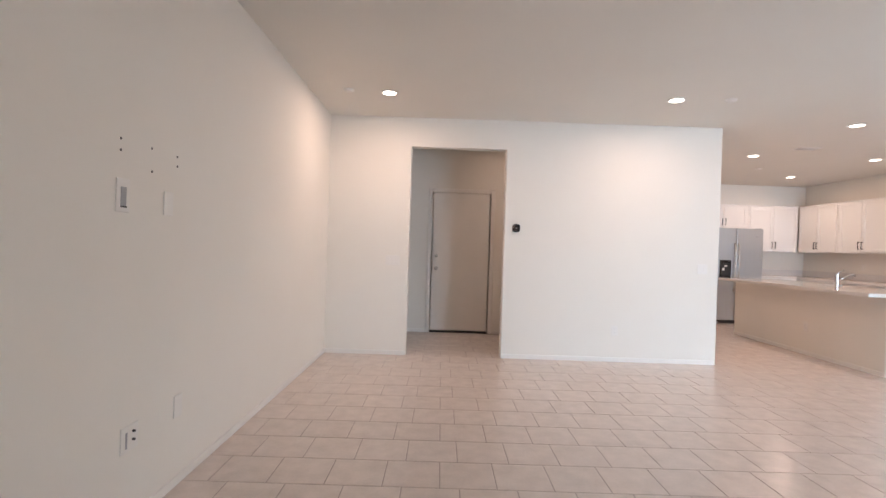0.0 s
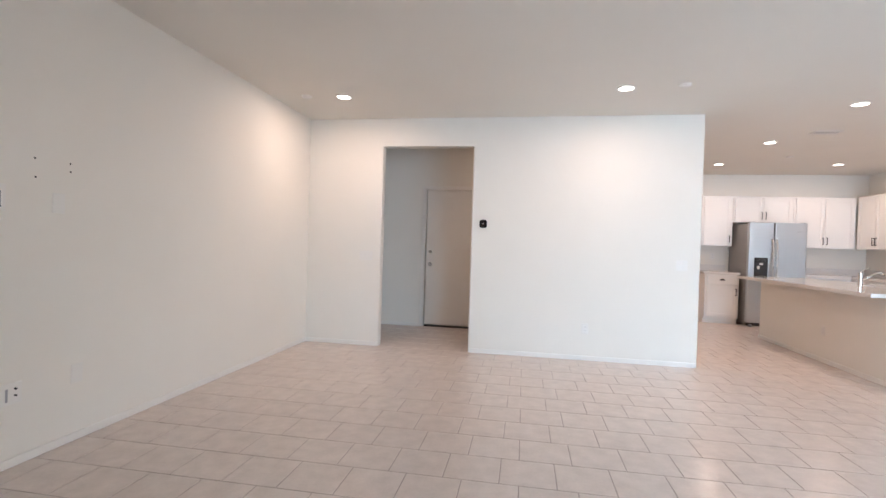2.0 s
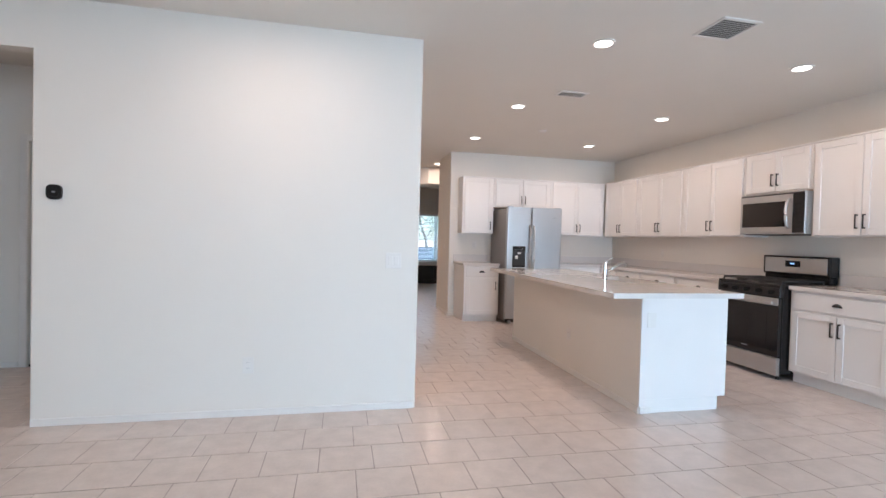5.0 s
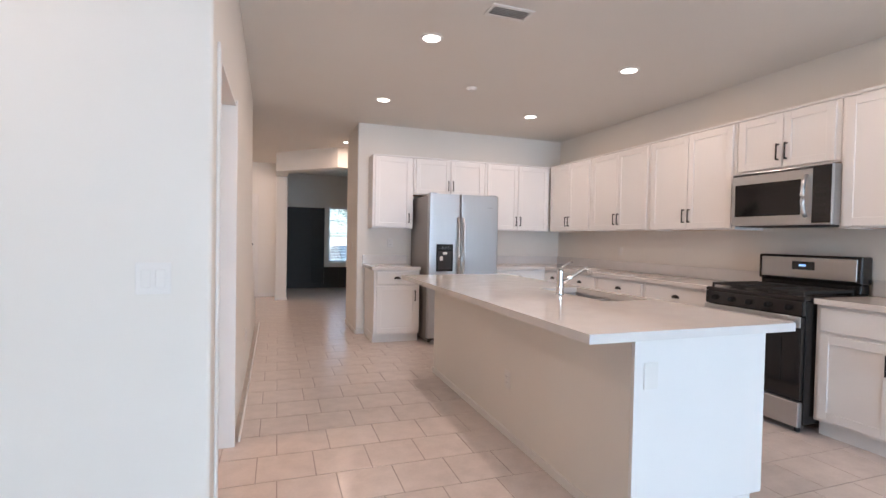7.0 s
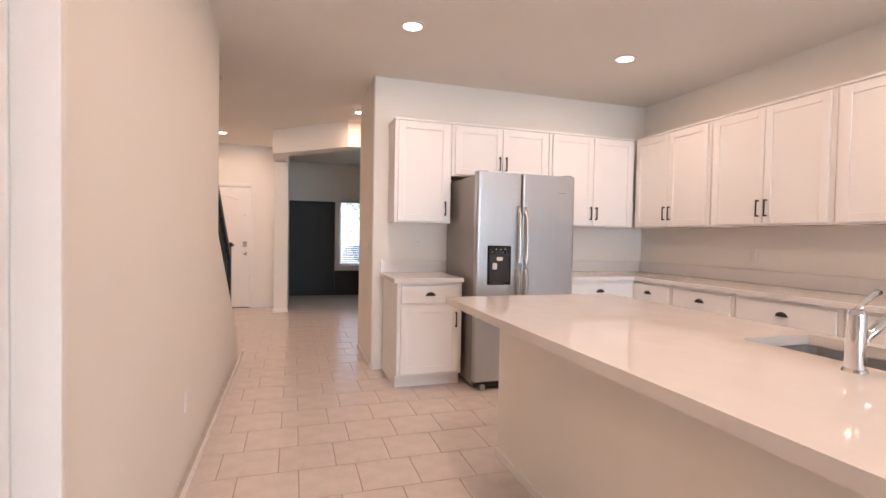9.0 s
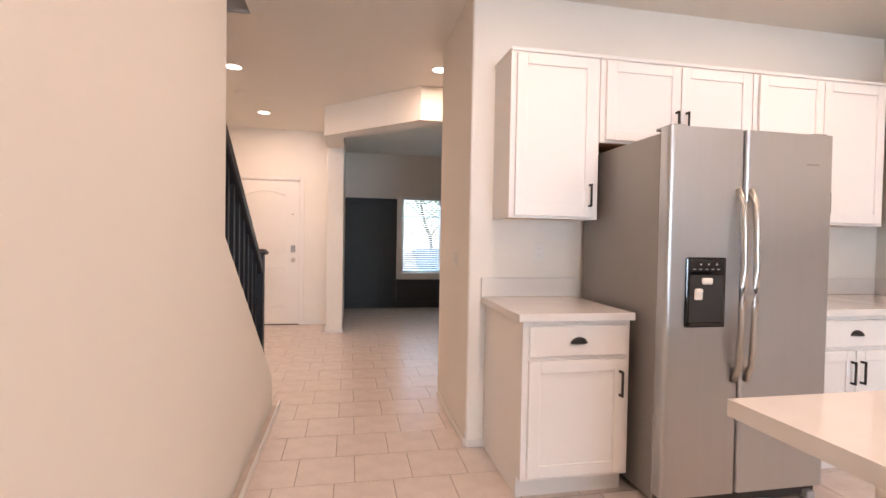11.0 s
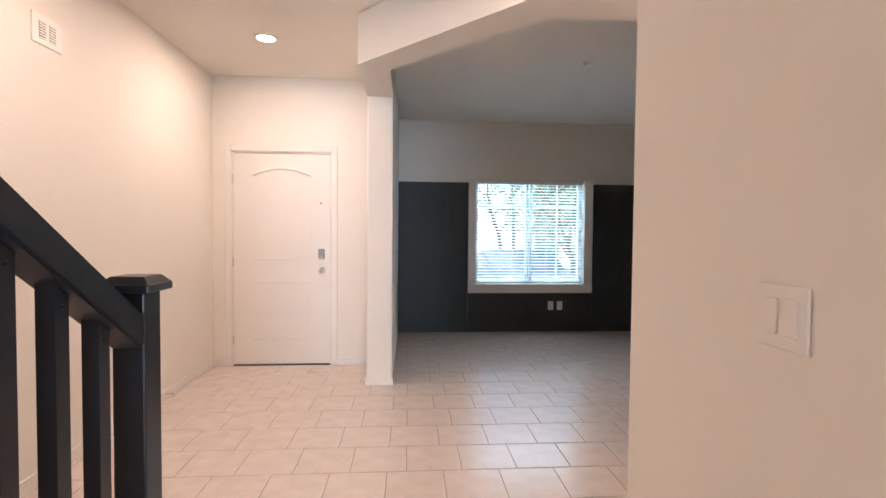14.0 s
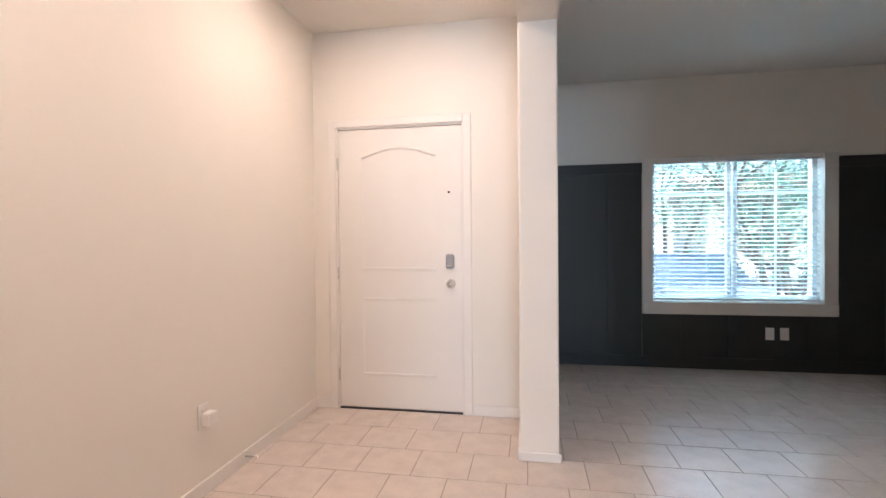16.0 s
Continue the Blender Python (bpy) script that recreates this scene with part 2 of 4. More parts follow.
box(bm, 3.345, XS, YF + 0.12, 5.225, 0, 2.05)
YZX = Matrix(((0, 0, 1, 0), (1, 0, 0, 0), (0, 1, 0, 0), (0, 0, 0, 1)))   # plan (y, z), raised along x
lean = Matrix(((1, -0.0100, 0, 0.0595), (0, 1, 0, 0), (0, 0, 1, 0), (0, 0, 0, 1)))
prism(bm, [(6.12, 0), (10.20, 0), (10.20, 0.212), (8.753, 1.265), (8.753, H), (6.12, H)], 3.345, XS, {2: 0.012}, lean @ YZX)
solid("wall_pantry", bm, M_WALL, WP + ", with a pantry doorway and a sloping stair knee wall", "wall")
solid("wall_west", boxes((XL - 0.12, XL, YB, 6.77, 0, H)), M_WALL, WP, "wall")
solid("wall_east", boxes((XK, XK + 0.12, YB, 10.34, 0, H)), M_WALL, WP, "wall")
solid("wall_south", boxes((XL - 0.12, 3.7, YB - 0.15, YB, 0, H), (7.3, XK + 0.12, YB - 0.15, YB, 0, H), (3.7, 7.3, YB - 0.15, YB, 2.15, H)), M_WALL, WP + ", with a patio door", "wall")
bm = bmesh.new()
prism(bm, [(4.735, 9.29), (XK, 9.29), (XK, 10.25), (4.735, 10.25)], 0, H, {0: 0.02, 3: 0.02})
solid("wall_kitchen", bm, M_WALL, WP + " behind the refrigerator", "wall")
# the last box is an unseen backing, added to stop outside light at the door gaps
solid("wall_hall", boxes((XL, 0.13, 6.55, 6.67, 0, H), (1.0, 2.05, 6.55, 6.67, 0, H), (0.13, 1.0, 6.55, 6.67, 2.08, H), (1.93, 2.05, YF + 0.12, 6.55, 0, H), (XL, 2.05, 6.72, 6.77, 0, H)), M_WALL, WP + " in the hall", "wall")
solid("wall_pantry_back", boxes((2.05, 3.345, 7.0, 7.12, 0, H), (2.05, 2.09, YF + 0.12, 7.0, 0, H)), M_WALL, WP + " in the pantry", "wall")
solid("wall_entry", boxes((XE - 0.12, XE, 7.12, YD + 0.15, 0, H + 2.4)), M_WALL, WP + " along the entry and stairs", "wall")
solid("wall_front", boxes((XE, 2.385, YD, YD + 0.15, 0, H), (3.325, 3.72, YD, YD + 0.15, 0, H), (2.385, 3.325, YD, YD + 0.15, 2.075, H)), M_WALL, WP + " around the front door", "wall")
bm = bmesh.new()
prism(bm, [(3.72, 12.91), (3.935, 12.91), (3.935, YW), (3.72, YW)], 0, H, {0: 0.012, 1: 0.012})
prism(bm, [(3.72, 12.91), (3.72, 12.16), (4.69, 11.14), (XD, 11.14), (XD, 11.365), (4.80, 11.365), (3.935, 12.255), (3.935, 12.91)][::1], 2.43, H)
prism(bm, [(5.32, 11.142), (XD, 11.142), (XD, 11.363), (5.32, 11.363)], 0, 2.43, {0: 0.02, 3: 0.02})
solid("wall_archway", bm, M_WALL, WP + " pier with a dropped angled beam", "wall")
solid("wall_dining", boxes((3.72, 4.95, YW, YW + 0.17, 0, H), (6.41, XD + 0.12, YW, YW + 0.17, 0, H), (4.95, 6.41, YW, YW + 0.17, 2.01, H), (4.95, 6.41, YW, YW + 0.17, 0, 0.63)), M_WALL, WP + " above charcoal wainscot", "wall")
solid("wall_dining_east", boxes((XD, XD + 0.12, 10.25, YW, 0, H)), M_WALL, WP + " above charcoal wainscot", "wall")
bm = boxes((XL - 0.12, XK + 0.12, YB - 0.15, 7.12, H, H + 0.15), (3.35, XK + 0.12, 7.12, 9.93, H, H + 0.15), (XE - 0.12, XK + 0.12, 9.93, YW + 0.17, H, H + 0.15),
           (XE - 0.12, 3.5, 7.0, 10.05, 5.1, 5.2))
solid("ceiling", bm, M_CEIL, "flat white painted drywall ceiling with fine texture", "ceiling")
solid("wall_stairwell", boxes((3.35, 3.5, 7.12, 9.93, H + 0.15, 5.1), (XE, 3.5, 9.93, 10.05, H + 0.15, 5.1), (XE, 3.5, 7.0, 7.12, H, 5.1)), M_WALL, WP + " of the upper stairwell", "wall")

# skirting
def skirting(label, *rows):
    o = solid("baseboard", boxes(*rows, bev=0.003), M_TRIM, label, "baseboard")
    return o


SK = "thin off-white painted baseboard"
T, HB = 0.011, 0.05
skirting(SK, (XL + T, -0.11, YF - T, YF, 0, HB))
skirting(SK, (1.01, 3.50, YF - T, YF, 0, HB))
skirting(SK, (XL, XL + T, YB, YF, 0, HB))
o = skirting(SK, (XS, XS + T, 6.15, 10.20, 0, 0.04))
o.matrix_basis = lean
skirting(SK, (XE, XE + T, 10.05, YD - T, 0, 0.075))
skirting(SK, (XE, 2.33, YD - T, YD, 0, 0.075))
skirting(SK, (3.385, 3.72, YD - T, YD, 0, 0.075))
skirting(SK, (3.71, 3.945, 12.91 - T, 12.91, 0, HB))
skirting(SK, (3.709, 3.72, 12.91, YD - T, 0, HB))
skirting(SK, (4.735 - T, 4.735, 9.30, 10.23, 0, HB))
skirting(SK, (5.33, XD, 11.142 - T, 11.142, 0, HB))
skirting(SK, (5.32 - T, 5.32, 11.15, 11.355, 0, HB))
skirting(SK, (4.745, 4.85, 9.29 - T, 9.29, 0, HB))
skirting(SK, (-0.65, 0.06, 6.55 - T, 6.55, 0, HB))
skirting(SK, (1.07, 1.93, 6.55 - T, 6.55, 0, HB))

# ---- doors and windows ----
def casing(name, x0, x1, y, z1, w, t, label, face=-1):
    """A door casing of width w and thickness t round an opening from x0 to x1, on a wall face at y that looks along face."""
    y0, y1 = (y - t, y) if face < 0 else (y, y + t)
    return solid(name, boxes((x0 - w, x0, y0, y1, 0, z1 + w), (x1, x1 + w, y0, y1, 0, z1 + w), (x0, x1, y0, y1, z1, z1 + w), bev=0.004), M_TRIM, label, "door casing")


def door_leaf(name, w, h, label, m, panelled):
    """A door leaf, hinged at local x 0, front towards -y."""
    d = thing(name, label, "door", m=m)
    d["kind"] = "structure"
    bm = boxes((0, w, 0, 0.044, 0.012, h), bev=0.002)
    part("leaf", bm, M_DOOR, d)
    if panelled:
        def mould(rows, arch):
            b = bmesh.new()
            for r in rows:
                box(b, *r, bev=0.005, seg=2)
            if arch:
                x0, x1, zs, rise = arch
                pts = []
                for k in range(17):
                    u = k / 16
                    pts.append((x0 + (x1 - x0) * u, -0.003, zs + rise * math.sin(math.pi * u)))
                tube(b, pts, 0.011, 8)
            return b
        a, c = 0.18, w - 0.18
        part("raised_panel", mould([(a, c, -0.006, 0.004, 1.02, 1.042), (a, a + 0.012, -0.0010, 0.004, 1.04, 1.84), (c - 0.012, c, -0.0010, 0.004, 1.04, 1.84)], (a, c, 1.84, 0.065)), M_DOOR, d)
        part("raised_panel", mould([(a, c, -0.006, 0.004, 0.80, 0.822), (a, c, -0.006, 0.004, 0.25, 0.272), (a, a + 0.012, -0.0010, 0.004, 0.27, 0.80), (c - 0.012, c, -0.0010, 0.004, 0.27, 0.80)], None), M_DOOR, d)
    return d


front = door_leaf("door_1", 0.914, 2.045, "white moulded two-panel front door with arched top panel", pose(2.397, YD + 0.012, 0), True)
bm = bmesh.new()
box(bm, 0.80, 0.862, -0.028, 0, 1.035, 1.135, bev=0.014, seg=3)
part("deadbolt_keypad", bm, M_GREYP, front, "grey electronic deadbolt cover")
bm = bmesh.new()
box(bm, 0.812, 0.85, -0.034, -0.026, 1.045, 1.06, bev=0.004)
part("deadbolt_turn", bm, M_NICKEL, front)
bm = bmesh.new()
cyl(bm, pose(0.835, -0.006, 0.925, 90), 0.033, 0.030, 0.012, 28)
cyl(bm, pose(0.835, -0.025, 0.925, 90), 0.012, 0.012, 0.03, 16)
bmesh.ops.create_uvsphere(bm, u_segments=20, v_segments=12, radius=0.028, matrix=pose(0.835, -0.05, 0.925) @ Matrix.Diagonal((1, 0.75, 1, 1)))
part("door_knob", bm, M_CHROME, front, "polished chrome knob", smooth=True)
bm = bmesh.new()
cyl(bm, pose(0.825, -0.003, 1.575, 90), 0.008, 0.008, 0.006, 14)
part("peephole", bm, M_BLACK, front)
for z in (0.25, 1.0, 1.80):
    bm = bmesh.new()
    cyl(bm, pose(-0.006, -0.006, z), 0.006, 0.006, 0.09, 10)
    part("hinge", bm, M_NICKEL, front)
casing("trim_front_door", 2.385, 3.325, YD, 2.062, 0.058, 0.014, "white painted casing round the front door")
solid("trim_front_jamb", boxes((2.385, 2.3955, YD + 0.002, YD + 0.15, 0, 2.075), (3.3125, 3.325, YD + 0.002, YD + 0.15, 0, 2.075), (2.3955, 3.3125, YD + 0.002, YD + 0.15, 2.049, 2.075), (2.3955, 2.42, YD + 0.06, YD + 0.09, 0, 2.049), (3.29, 3.3125, YD + 0.06, YD + 0.09, 0, 2.049)), M_TRIM, "white painted front door jamb", "door jamb")
solid("trim_threshold", boxes((2.39, 3.32, YD + 0.005, YD + 0.14, -0.002, 0.010), bev=0.002), M_SLOT, "dark metal threshold under the front door", "threshold")

hall = door_leaf("door_2", 0.84, 2.06, "plain white flush door at the end of the hall", pose(0.145, 6.565, 0.025), False)
for z, r in ((1.12, 0.026), (0.93, 0.032)):
    bm = bmesh.new()
    cyl(bm, pose(0.06, -0.005, z, 90), r, r * 0.9, 0.012, 24)
    bmesh.ops.create_uvsphere(bm, u_segments=16, v_segments=10, radius=r * 0.8, matrix=pose(0.06, -0.035, z))
    cyl(bm, pose(0.06, -0.018, z, 90), 0.012, 0.012, 0.03, 12)
    part("door_knob" if z < 1 else "deadbolt", bm, M_NICKEL, hall, smooth=True)
casing("trim_hall_door", 0.13, 1.0, 6.55, 2.085, 0.058, 0.014, "white painted casing round the hall door")
# dark strip: the shade of the gap below the leaf, put into colour
solid("hall_door_gap_shade", boxes((0.14, 0.99, 6.56, 6.62, 0, 0.02)), M_SLOT, "dark strip coloured as the shade in the gap under the hall door", "threshold")

# pantry doorway: jamb, stop, strike plate and casing
solid("trim_pantry_jamb", boxes((3.342, XS + 0.014, 6.102, 6.12, 0, 2.05), (3.342, XS + 0.014, 5.225, 5.243, 0, 2.05), (3.342, XS + 0.004, 5.243, 6.102, 2.034, 2.05),
                                (3.395, 3.43, 6.090, 6.102, 0, 2.034), (3.395, 3.43, 5.243, 5.255, 0, 2.034), bev=0.003, seg=2), M_TRIM, "white painted jamb of the pantry doorway", "door jamb")
solid("trim_pantry", boxes((XS + 0.0005, XS + 0.013, 6.1205, 6.142, 0, 2.07), (XS + 0.0005, XS + 0.013, 5.203, 5.2245, 0, 2.07), bev=0.004, seg=2), M_TRIM, "narrow white painted edge trim of the pantry doorway", "door casing")
sp = thing("strike_plate", "satin nickel strike plate on the pantry jamb", "hardware")
part("plate", boxes((3.346, 3.388, 6.099, 6.102, 0.905, 0.975), bev=0.001), M_STEEL_SIDE, sp)
part("lip", boxes((3.352, 3.372, 6.0965, 6.0985, 0.922, 0.958), bev=0.001), M_NICKEL, sp)

# front window
win = thing("window_1", "white vinyl sliding window with grilles, bright daylight behind", "window")
win["kind"] = "structure"
x0, x1, z0, z1, yg = 4.95, 6.41, 0.63, 2.01, YW + 0.12
part("window_frame", boxes((x0, x0 + 0.045, yg - 0.03, yg + 0.04, z0, z1), (x1 - 0.045, x1, yg - 0.03, yg + 0.04, z0, z1), (x0 + 0.045, x1 - 0.045, yg - 0.03, yg + 0.04, z0, z0 + 0.045), (x0 + 0.045, x1 - 0.045, yg - 0.03, yg + 0.04, z1 - 0.045, z1), bev=0.004), M_VINYL, win)
for a, b in ((5.642, 5.674), (5.698, 5.732)):
    part("meeting_stile", boxes((a, b, yg - 0.025, yg + 0.03, z0 + 0.045, z1 - 0.045), bev=0.004), M_VINYL, win)
for a in (6.075,):
    part("muntin", boxes((a - 0.009, a + 0.009, yg - 0.006, yg + 0.006, z0 + 0.045, z1 - 0.045)), M_VINYL, win)
for a, b in ((x0 + 0.045, 5.655), (5.705, x1 - 0.045)):
    part("muntin", boxes((a, b, yg - 0.008, yg + 0.008, 1.655, 1.675)), M_VINYL, win)
    o = part("pane", boxes((a, b, yg + 0.010, yg + 0.014, z0 + 0.045, z1 - 0.045)), M_GLASS, win)
    o.visible_shadow = False
part("window_sill", boxes((x0 - 0.095, x1 + 0.115, YW - 0.032, YW, 0.515, 0.63), (x0, x1, YW, YW + 0.09, 0.622, 0.634), bev=0.004), M_TRIM, win)
for a, b in ((x0 - 0.095, x0), (x1, x1 + 0.115)):
    part("side_casing", boxes((a, b, YW - 0.022, YW, 0.63, 2.0), bev=0.004), M_TRIM, win)

blind = thing("window_blind", "open white horizontal slat blind hanging in the window", "blind")
part("head_rail", boxes((x0 + 0.008, x1 - 0.008, YW + 0.015, YW + 0.065, 1.965, 2.008), bev=0.003), M_BLIND, blind)
bm = boxes((x0 + 0.01, x1 - 0.01, YW + 0.017, YW + 0.063, 0.645, 0.665), bev=0.004)
part("bottom_rail", bm, M_BLIND, blind)
slat = None
NS = 33
for i in range(NS):
    z = 0.69 + i * (1.955 - 0.69) / (NS - 1)
    if slat is None:
        bm = bmesh.new()
        prev = None
        for k in range(5):
            u = -1 + k / 2
            y, zz = 0.023 * u, 0.0035 * (1 - u * u) + 0.0045 * u
            row = [bm.verts.new((x, y, zz + dz)) for x in (x0 + 0.012, x1 - 0.012) for dz in (0, 0.0025)]
            if prev:
                bm.faces.new((prev[0], row[0], row[2], prev[2])); bm.faces.new((prev[1], prev[3], row[3], row[1]))
                bm.faces.new((prev[0], prev[1], row[1], row[0])); bm.faces.new((prev[2], row[2], row[3], prev[3]))
            prev = row
        slat = mesh("slat", bm, M_BLIND)
    o = new("slat", slat)
    o.parent, o.location = blind, (0, YW + 0.04, z)
for a in (5.1, 5.45, 5.91, 6.26):
    bm = bmesh.new()
    for dy in (-0.022, 0.022):
        tube(bm, [(a, YW + 0.04 + dy, 0.66), (a, YW + 0.04 + dy, 1.97)], 0.0012, 5)
    part("ladder_cord", bm, M_BLIND, blind)
bm = bmesh.new()
tube(bm, [(6.33, YW + 0.008, 1.95), (6.335, YW + 0.006, 1.2)], 0.004, 8)
part("tilt_wand", bm, M_BLIND, blind)

# patio door behind the start of the walk: unseen, assumed as the daylight's opening
pat = thing("door_3", "white framed sliding glass patio door", "door")
pat["kind"] = "structure"
for a, b in ((3.7, 5.5), (5.5, 7.3)):
    part("door_frame", boxes((a, a + 0.06, YB - 0.1, YB - 0.04, 0, 2.15), (b - 0.06, b, YB - 0.1, YB - 0.04, 0, 2.15), (a + 0.06, b - 0.06, YB - 0.1, YB - 0.04, 0, 0.08), (a + 0.06, b - 0.06, YB - 0.1, YB - 0.04, 2.07, 2.15), bev=0.004), M_VINYL, pat)
    o = part("pane", boxes((a + 0.06, b - 0.06, YB - 0.075, YB - 0.07, 0.08, 2.07)), M_GLASS, pat)
    o.visible_shadow = False

# ---- charcoal wainscot ----
def wainscot(name, rows, label):
    w = thing(name, label, "wainscot")
    w["kind"] = "structure"
    for nm, r in rows:
        part(nm, boxes(r, bev=0.002), M_DARK, w)


y0 = YW - 0.008
rows = [("panel", (3.935, 4.85, y0, YW, 0, 1.955)), ("panel", (6.527, XD, y0, YW, 0, 1.955)), ("panel", (4.852, 6.525, y0, YW, 0, 0.513))]
yb = YW - 0.022
for a, b in ((3.937, 4.02), (4.53, 4.60), (6.90, 6.97), (XD - 0.09, XD - 0.012)):
    rows.append(("batten", (a, b, yb, y0, 0.11, 1.865)))
for a in (5.20, 5.62, 6.25):
    rows.append(("batten", (a, a + 0.07, yb, y0, 0.11, 0.51)))
rows += [("top_rail", (3.937, 4.85, yb - 0.002, y0, 1.867, 1.965)), ("top_rail", (6.53, XD - 0.012, yb - 0.002, y0, 1.867, 1.965)), ("base_rail", (3.937, XD - 0.012, yb - 0.002, y0, 0, 0.108))]
wainscot("wainscot_north", rows, "charcoal painted board and batten wainscot below the window")
xb = XD - 0.022
rows = [("panel", (XD - 0.008, XD, 11.4, YW - 0.01, 0, 1.955)), ("top_rail", (xb - 0.002, XD - 0.008, 11.4, YW - 0.03, 1.867, 1.965)), ("base_rail", (xb - 0.002, XD - 0.008, 11.4, YW - 0.03, 0, 0.108))]
for k in range(7):
    rows.append(("batten", (xb, XD - 0.008, 14.45 - k * 0.5, 14.52 - k * 0.5, 0.11, 1.865)))
wainscot("wainscot_east", rows, "charcoal painted board and batten wainscot")

# ---- stairs ----
st = thing("staircase", "carpeted staircase rising behind the knee wall", "stairs")
st["kind"] = "structure"
for i in range(11):
    ya = 10.1 - i * 0.255
    part("step", boxes((XE + 0.002, 3.335, max(ya - 0.28, 7.125), ya, i * 0.18 + (0 if i == 0 else 0.003), (i + 1) * 0.18), bev=0.008), M_CARPET, st)
rail = thing("stair_railing", "black painted wooden stair railing with square balusters", "railing")
SL = -0.7277
def knee(y): return 1.265 + (y - 8.753) * SL
def rail_top(y): return 1.187 + (9.961 - y) * 0.722
yn, XN = 10.15, 3.371
bm = boxes((XN - 0.040, XN + 0.040, yn - 0.040, yn + 0.040, knee(yn + 0.04) - 0.01, 1.132), bev=0.005, seg=2)
newel = part("newel_post", bm, M_RAIL, rail)
bm = boxes((XN - 0.062, XN + 0.062, yn - 0.062, yn + 0.062, 1.1325, 1.155), bev=0.005, seg=2)
cyl(bm, pose(XN, yn, 1.164, 0, 0, 45), 0.082, 0.058, 0.018, 4)
part("newel_cap", bm, M_RAIL, newel)
def slope_board(y0, y1, up, h, x0, x1):
    return prism(bmesh.new(), [(y0, knee(y0) + up), (y1, knee(y1) + up), (y1, knee(y1) + up + h), (y0, knee(y0) + up + h)], x0, x1, None, Matrix(((0, 0, 1, 0), (1, 0, 0, 0), (0, 1, 0, 0), (0, 0, 0, 1))))
def rail_board(lo, hi, x0, x1):
    a, b = 8.757, 10.109
    return prism(bmesh.new(), [(a, rail_top(a) + lo), (b, rail_top(b) + lo), (b, rail_top(b) + hi), (a, rail_top(a) + hi)], x0, x1, None, YZX)


bm = rail_board(-0.09, 0, 3.331, 3.411)
bmesh.ops.bevel(bm, geom=list(bm.edges), offset=0.006, segments=2, affect="EDGES")
part("handrail", bm, M_RAIL, rail)
part("bottom_rail", slope_board(8.757, 10.109, 0.0, 0.010, 3.347, 3.395), M_RAIL, rail)
for k in range(10):
    y = 8.8226 + k * 0.1296
    a, b = y - 0.019, y + 0.019
    bm = prism(bmesh.new(), [(a, knee(a)), (b, knee(b)), (b, rail_top(b) - 0.084), (a, rail_top(a) - 0.086)], 3.351, 3.388, None, YZX)
    o = part("baluster", bm, M_RAIL, rail)
    bm = bmesh.new()
    cyl(bm, pose(3.3895, y, rail_top(y) - 0.125, 0, 90), 0.006, 0.005, 0.006, 8)
    part("screw_head", bm, M_RAIL, o)

# ---- kitchen cabinets ----
def shaker(x0, x1, z0, z1, parent, fr=0.058):
    """A shaker door: recessed panel with its two stiles and two rails as sub-parts."""
    d = part("door", boxes((x0 + 0.002, x1 - 0.002, -0.011, 0, z0 + 0.002, z1 - 0.002)), M_CAB, parent)
    for a, b in ((x0, x0 + fr), (x1 - fr, x1)):
        part("stile", boxes((a, b, -0.020, -0.001, z0, z1), bev=0.0018), M_CAB, d)
    for a, b in ((z0, z0 + fr), (z1 - fr, z1)):
        part("rail", boxes((x0 + fr, x1 - fr, -0.0198, -0.001, a, b), bev=0.0018), M_CAB, d)
    return d


def bar_pull(x, z, parent):
    bm = boxes((x - 0.005, x + 0.005, -0.052, -0.042, z - 0.064, z + 0.064), (x - 0.005, x + 0.005, -0.044, -0.019, z - 0.064, z - 0.052), (x - 0.005, x + 0.005, -0.044, -0.019, z + 0.052, z + 0.064), bev=0.0015)
    return part("handle", bm, M_BLACK, parent, "black bar pull")


def cup_pull(x, z, parent):
    bm = bmesh.new()
    bmesh.ops.create_uvsphere(bm, u_segments=20, v_segments=12, radius=1, matrix=Matrix.Translation((x, -0.02, z - 0.012)) @ Matrix.Diagonal((0.042, 0.026, 0.030, 1)))
    bmesh.ops.delete(bm, geom=[v for v in bm.verts if v.co.z < z - 0.0125 or v.co.y > -0.0195], context="VERTS")
    box(bm, x - 0.044, x + 0.044, -0.023, -0.019, z - 0.014, z - 0.006)
    return part("handle", bm, M_BLACK, parent, "black cup pull", smooth=True)


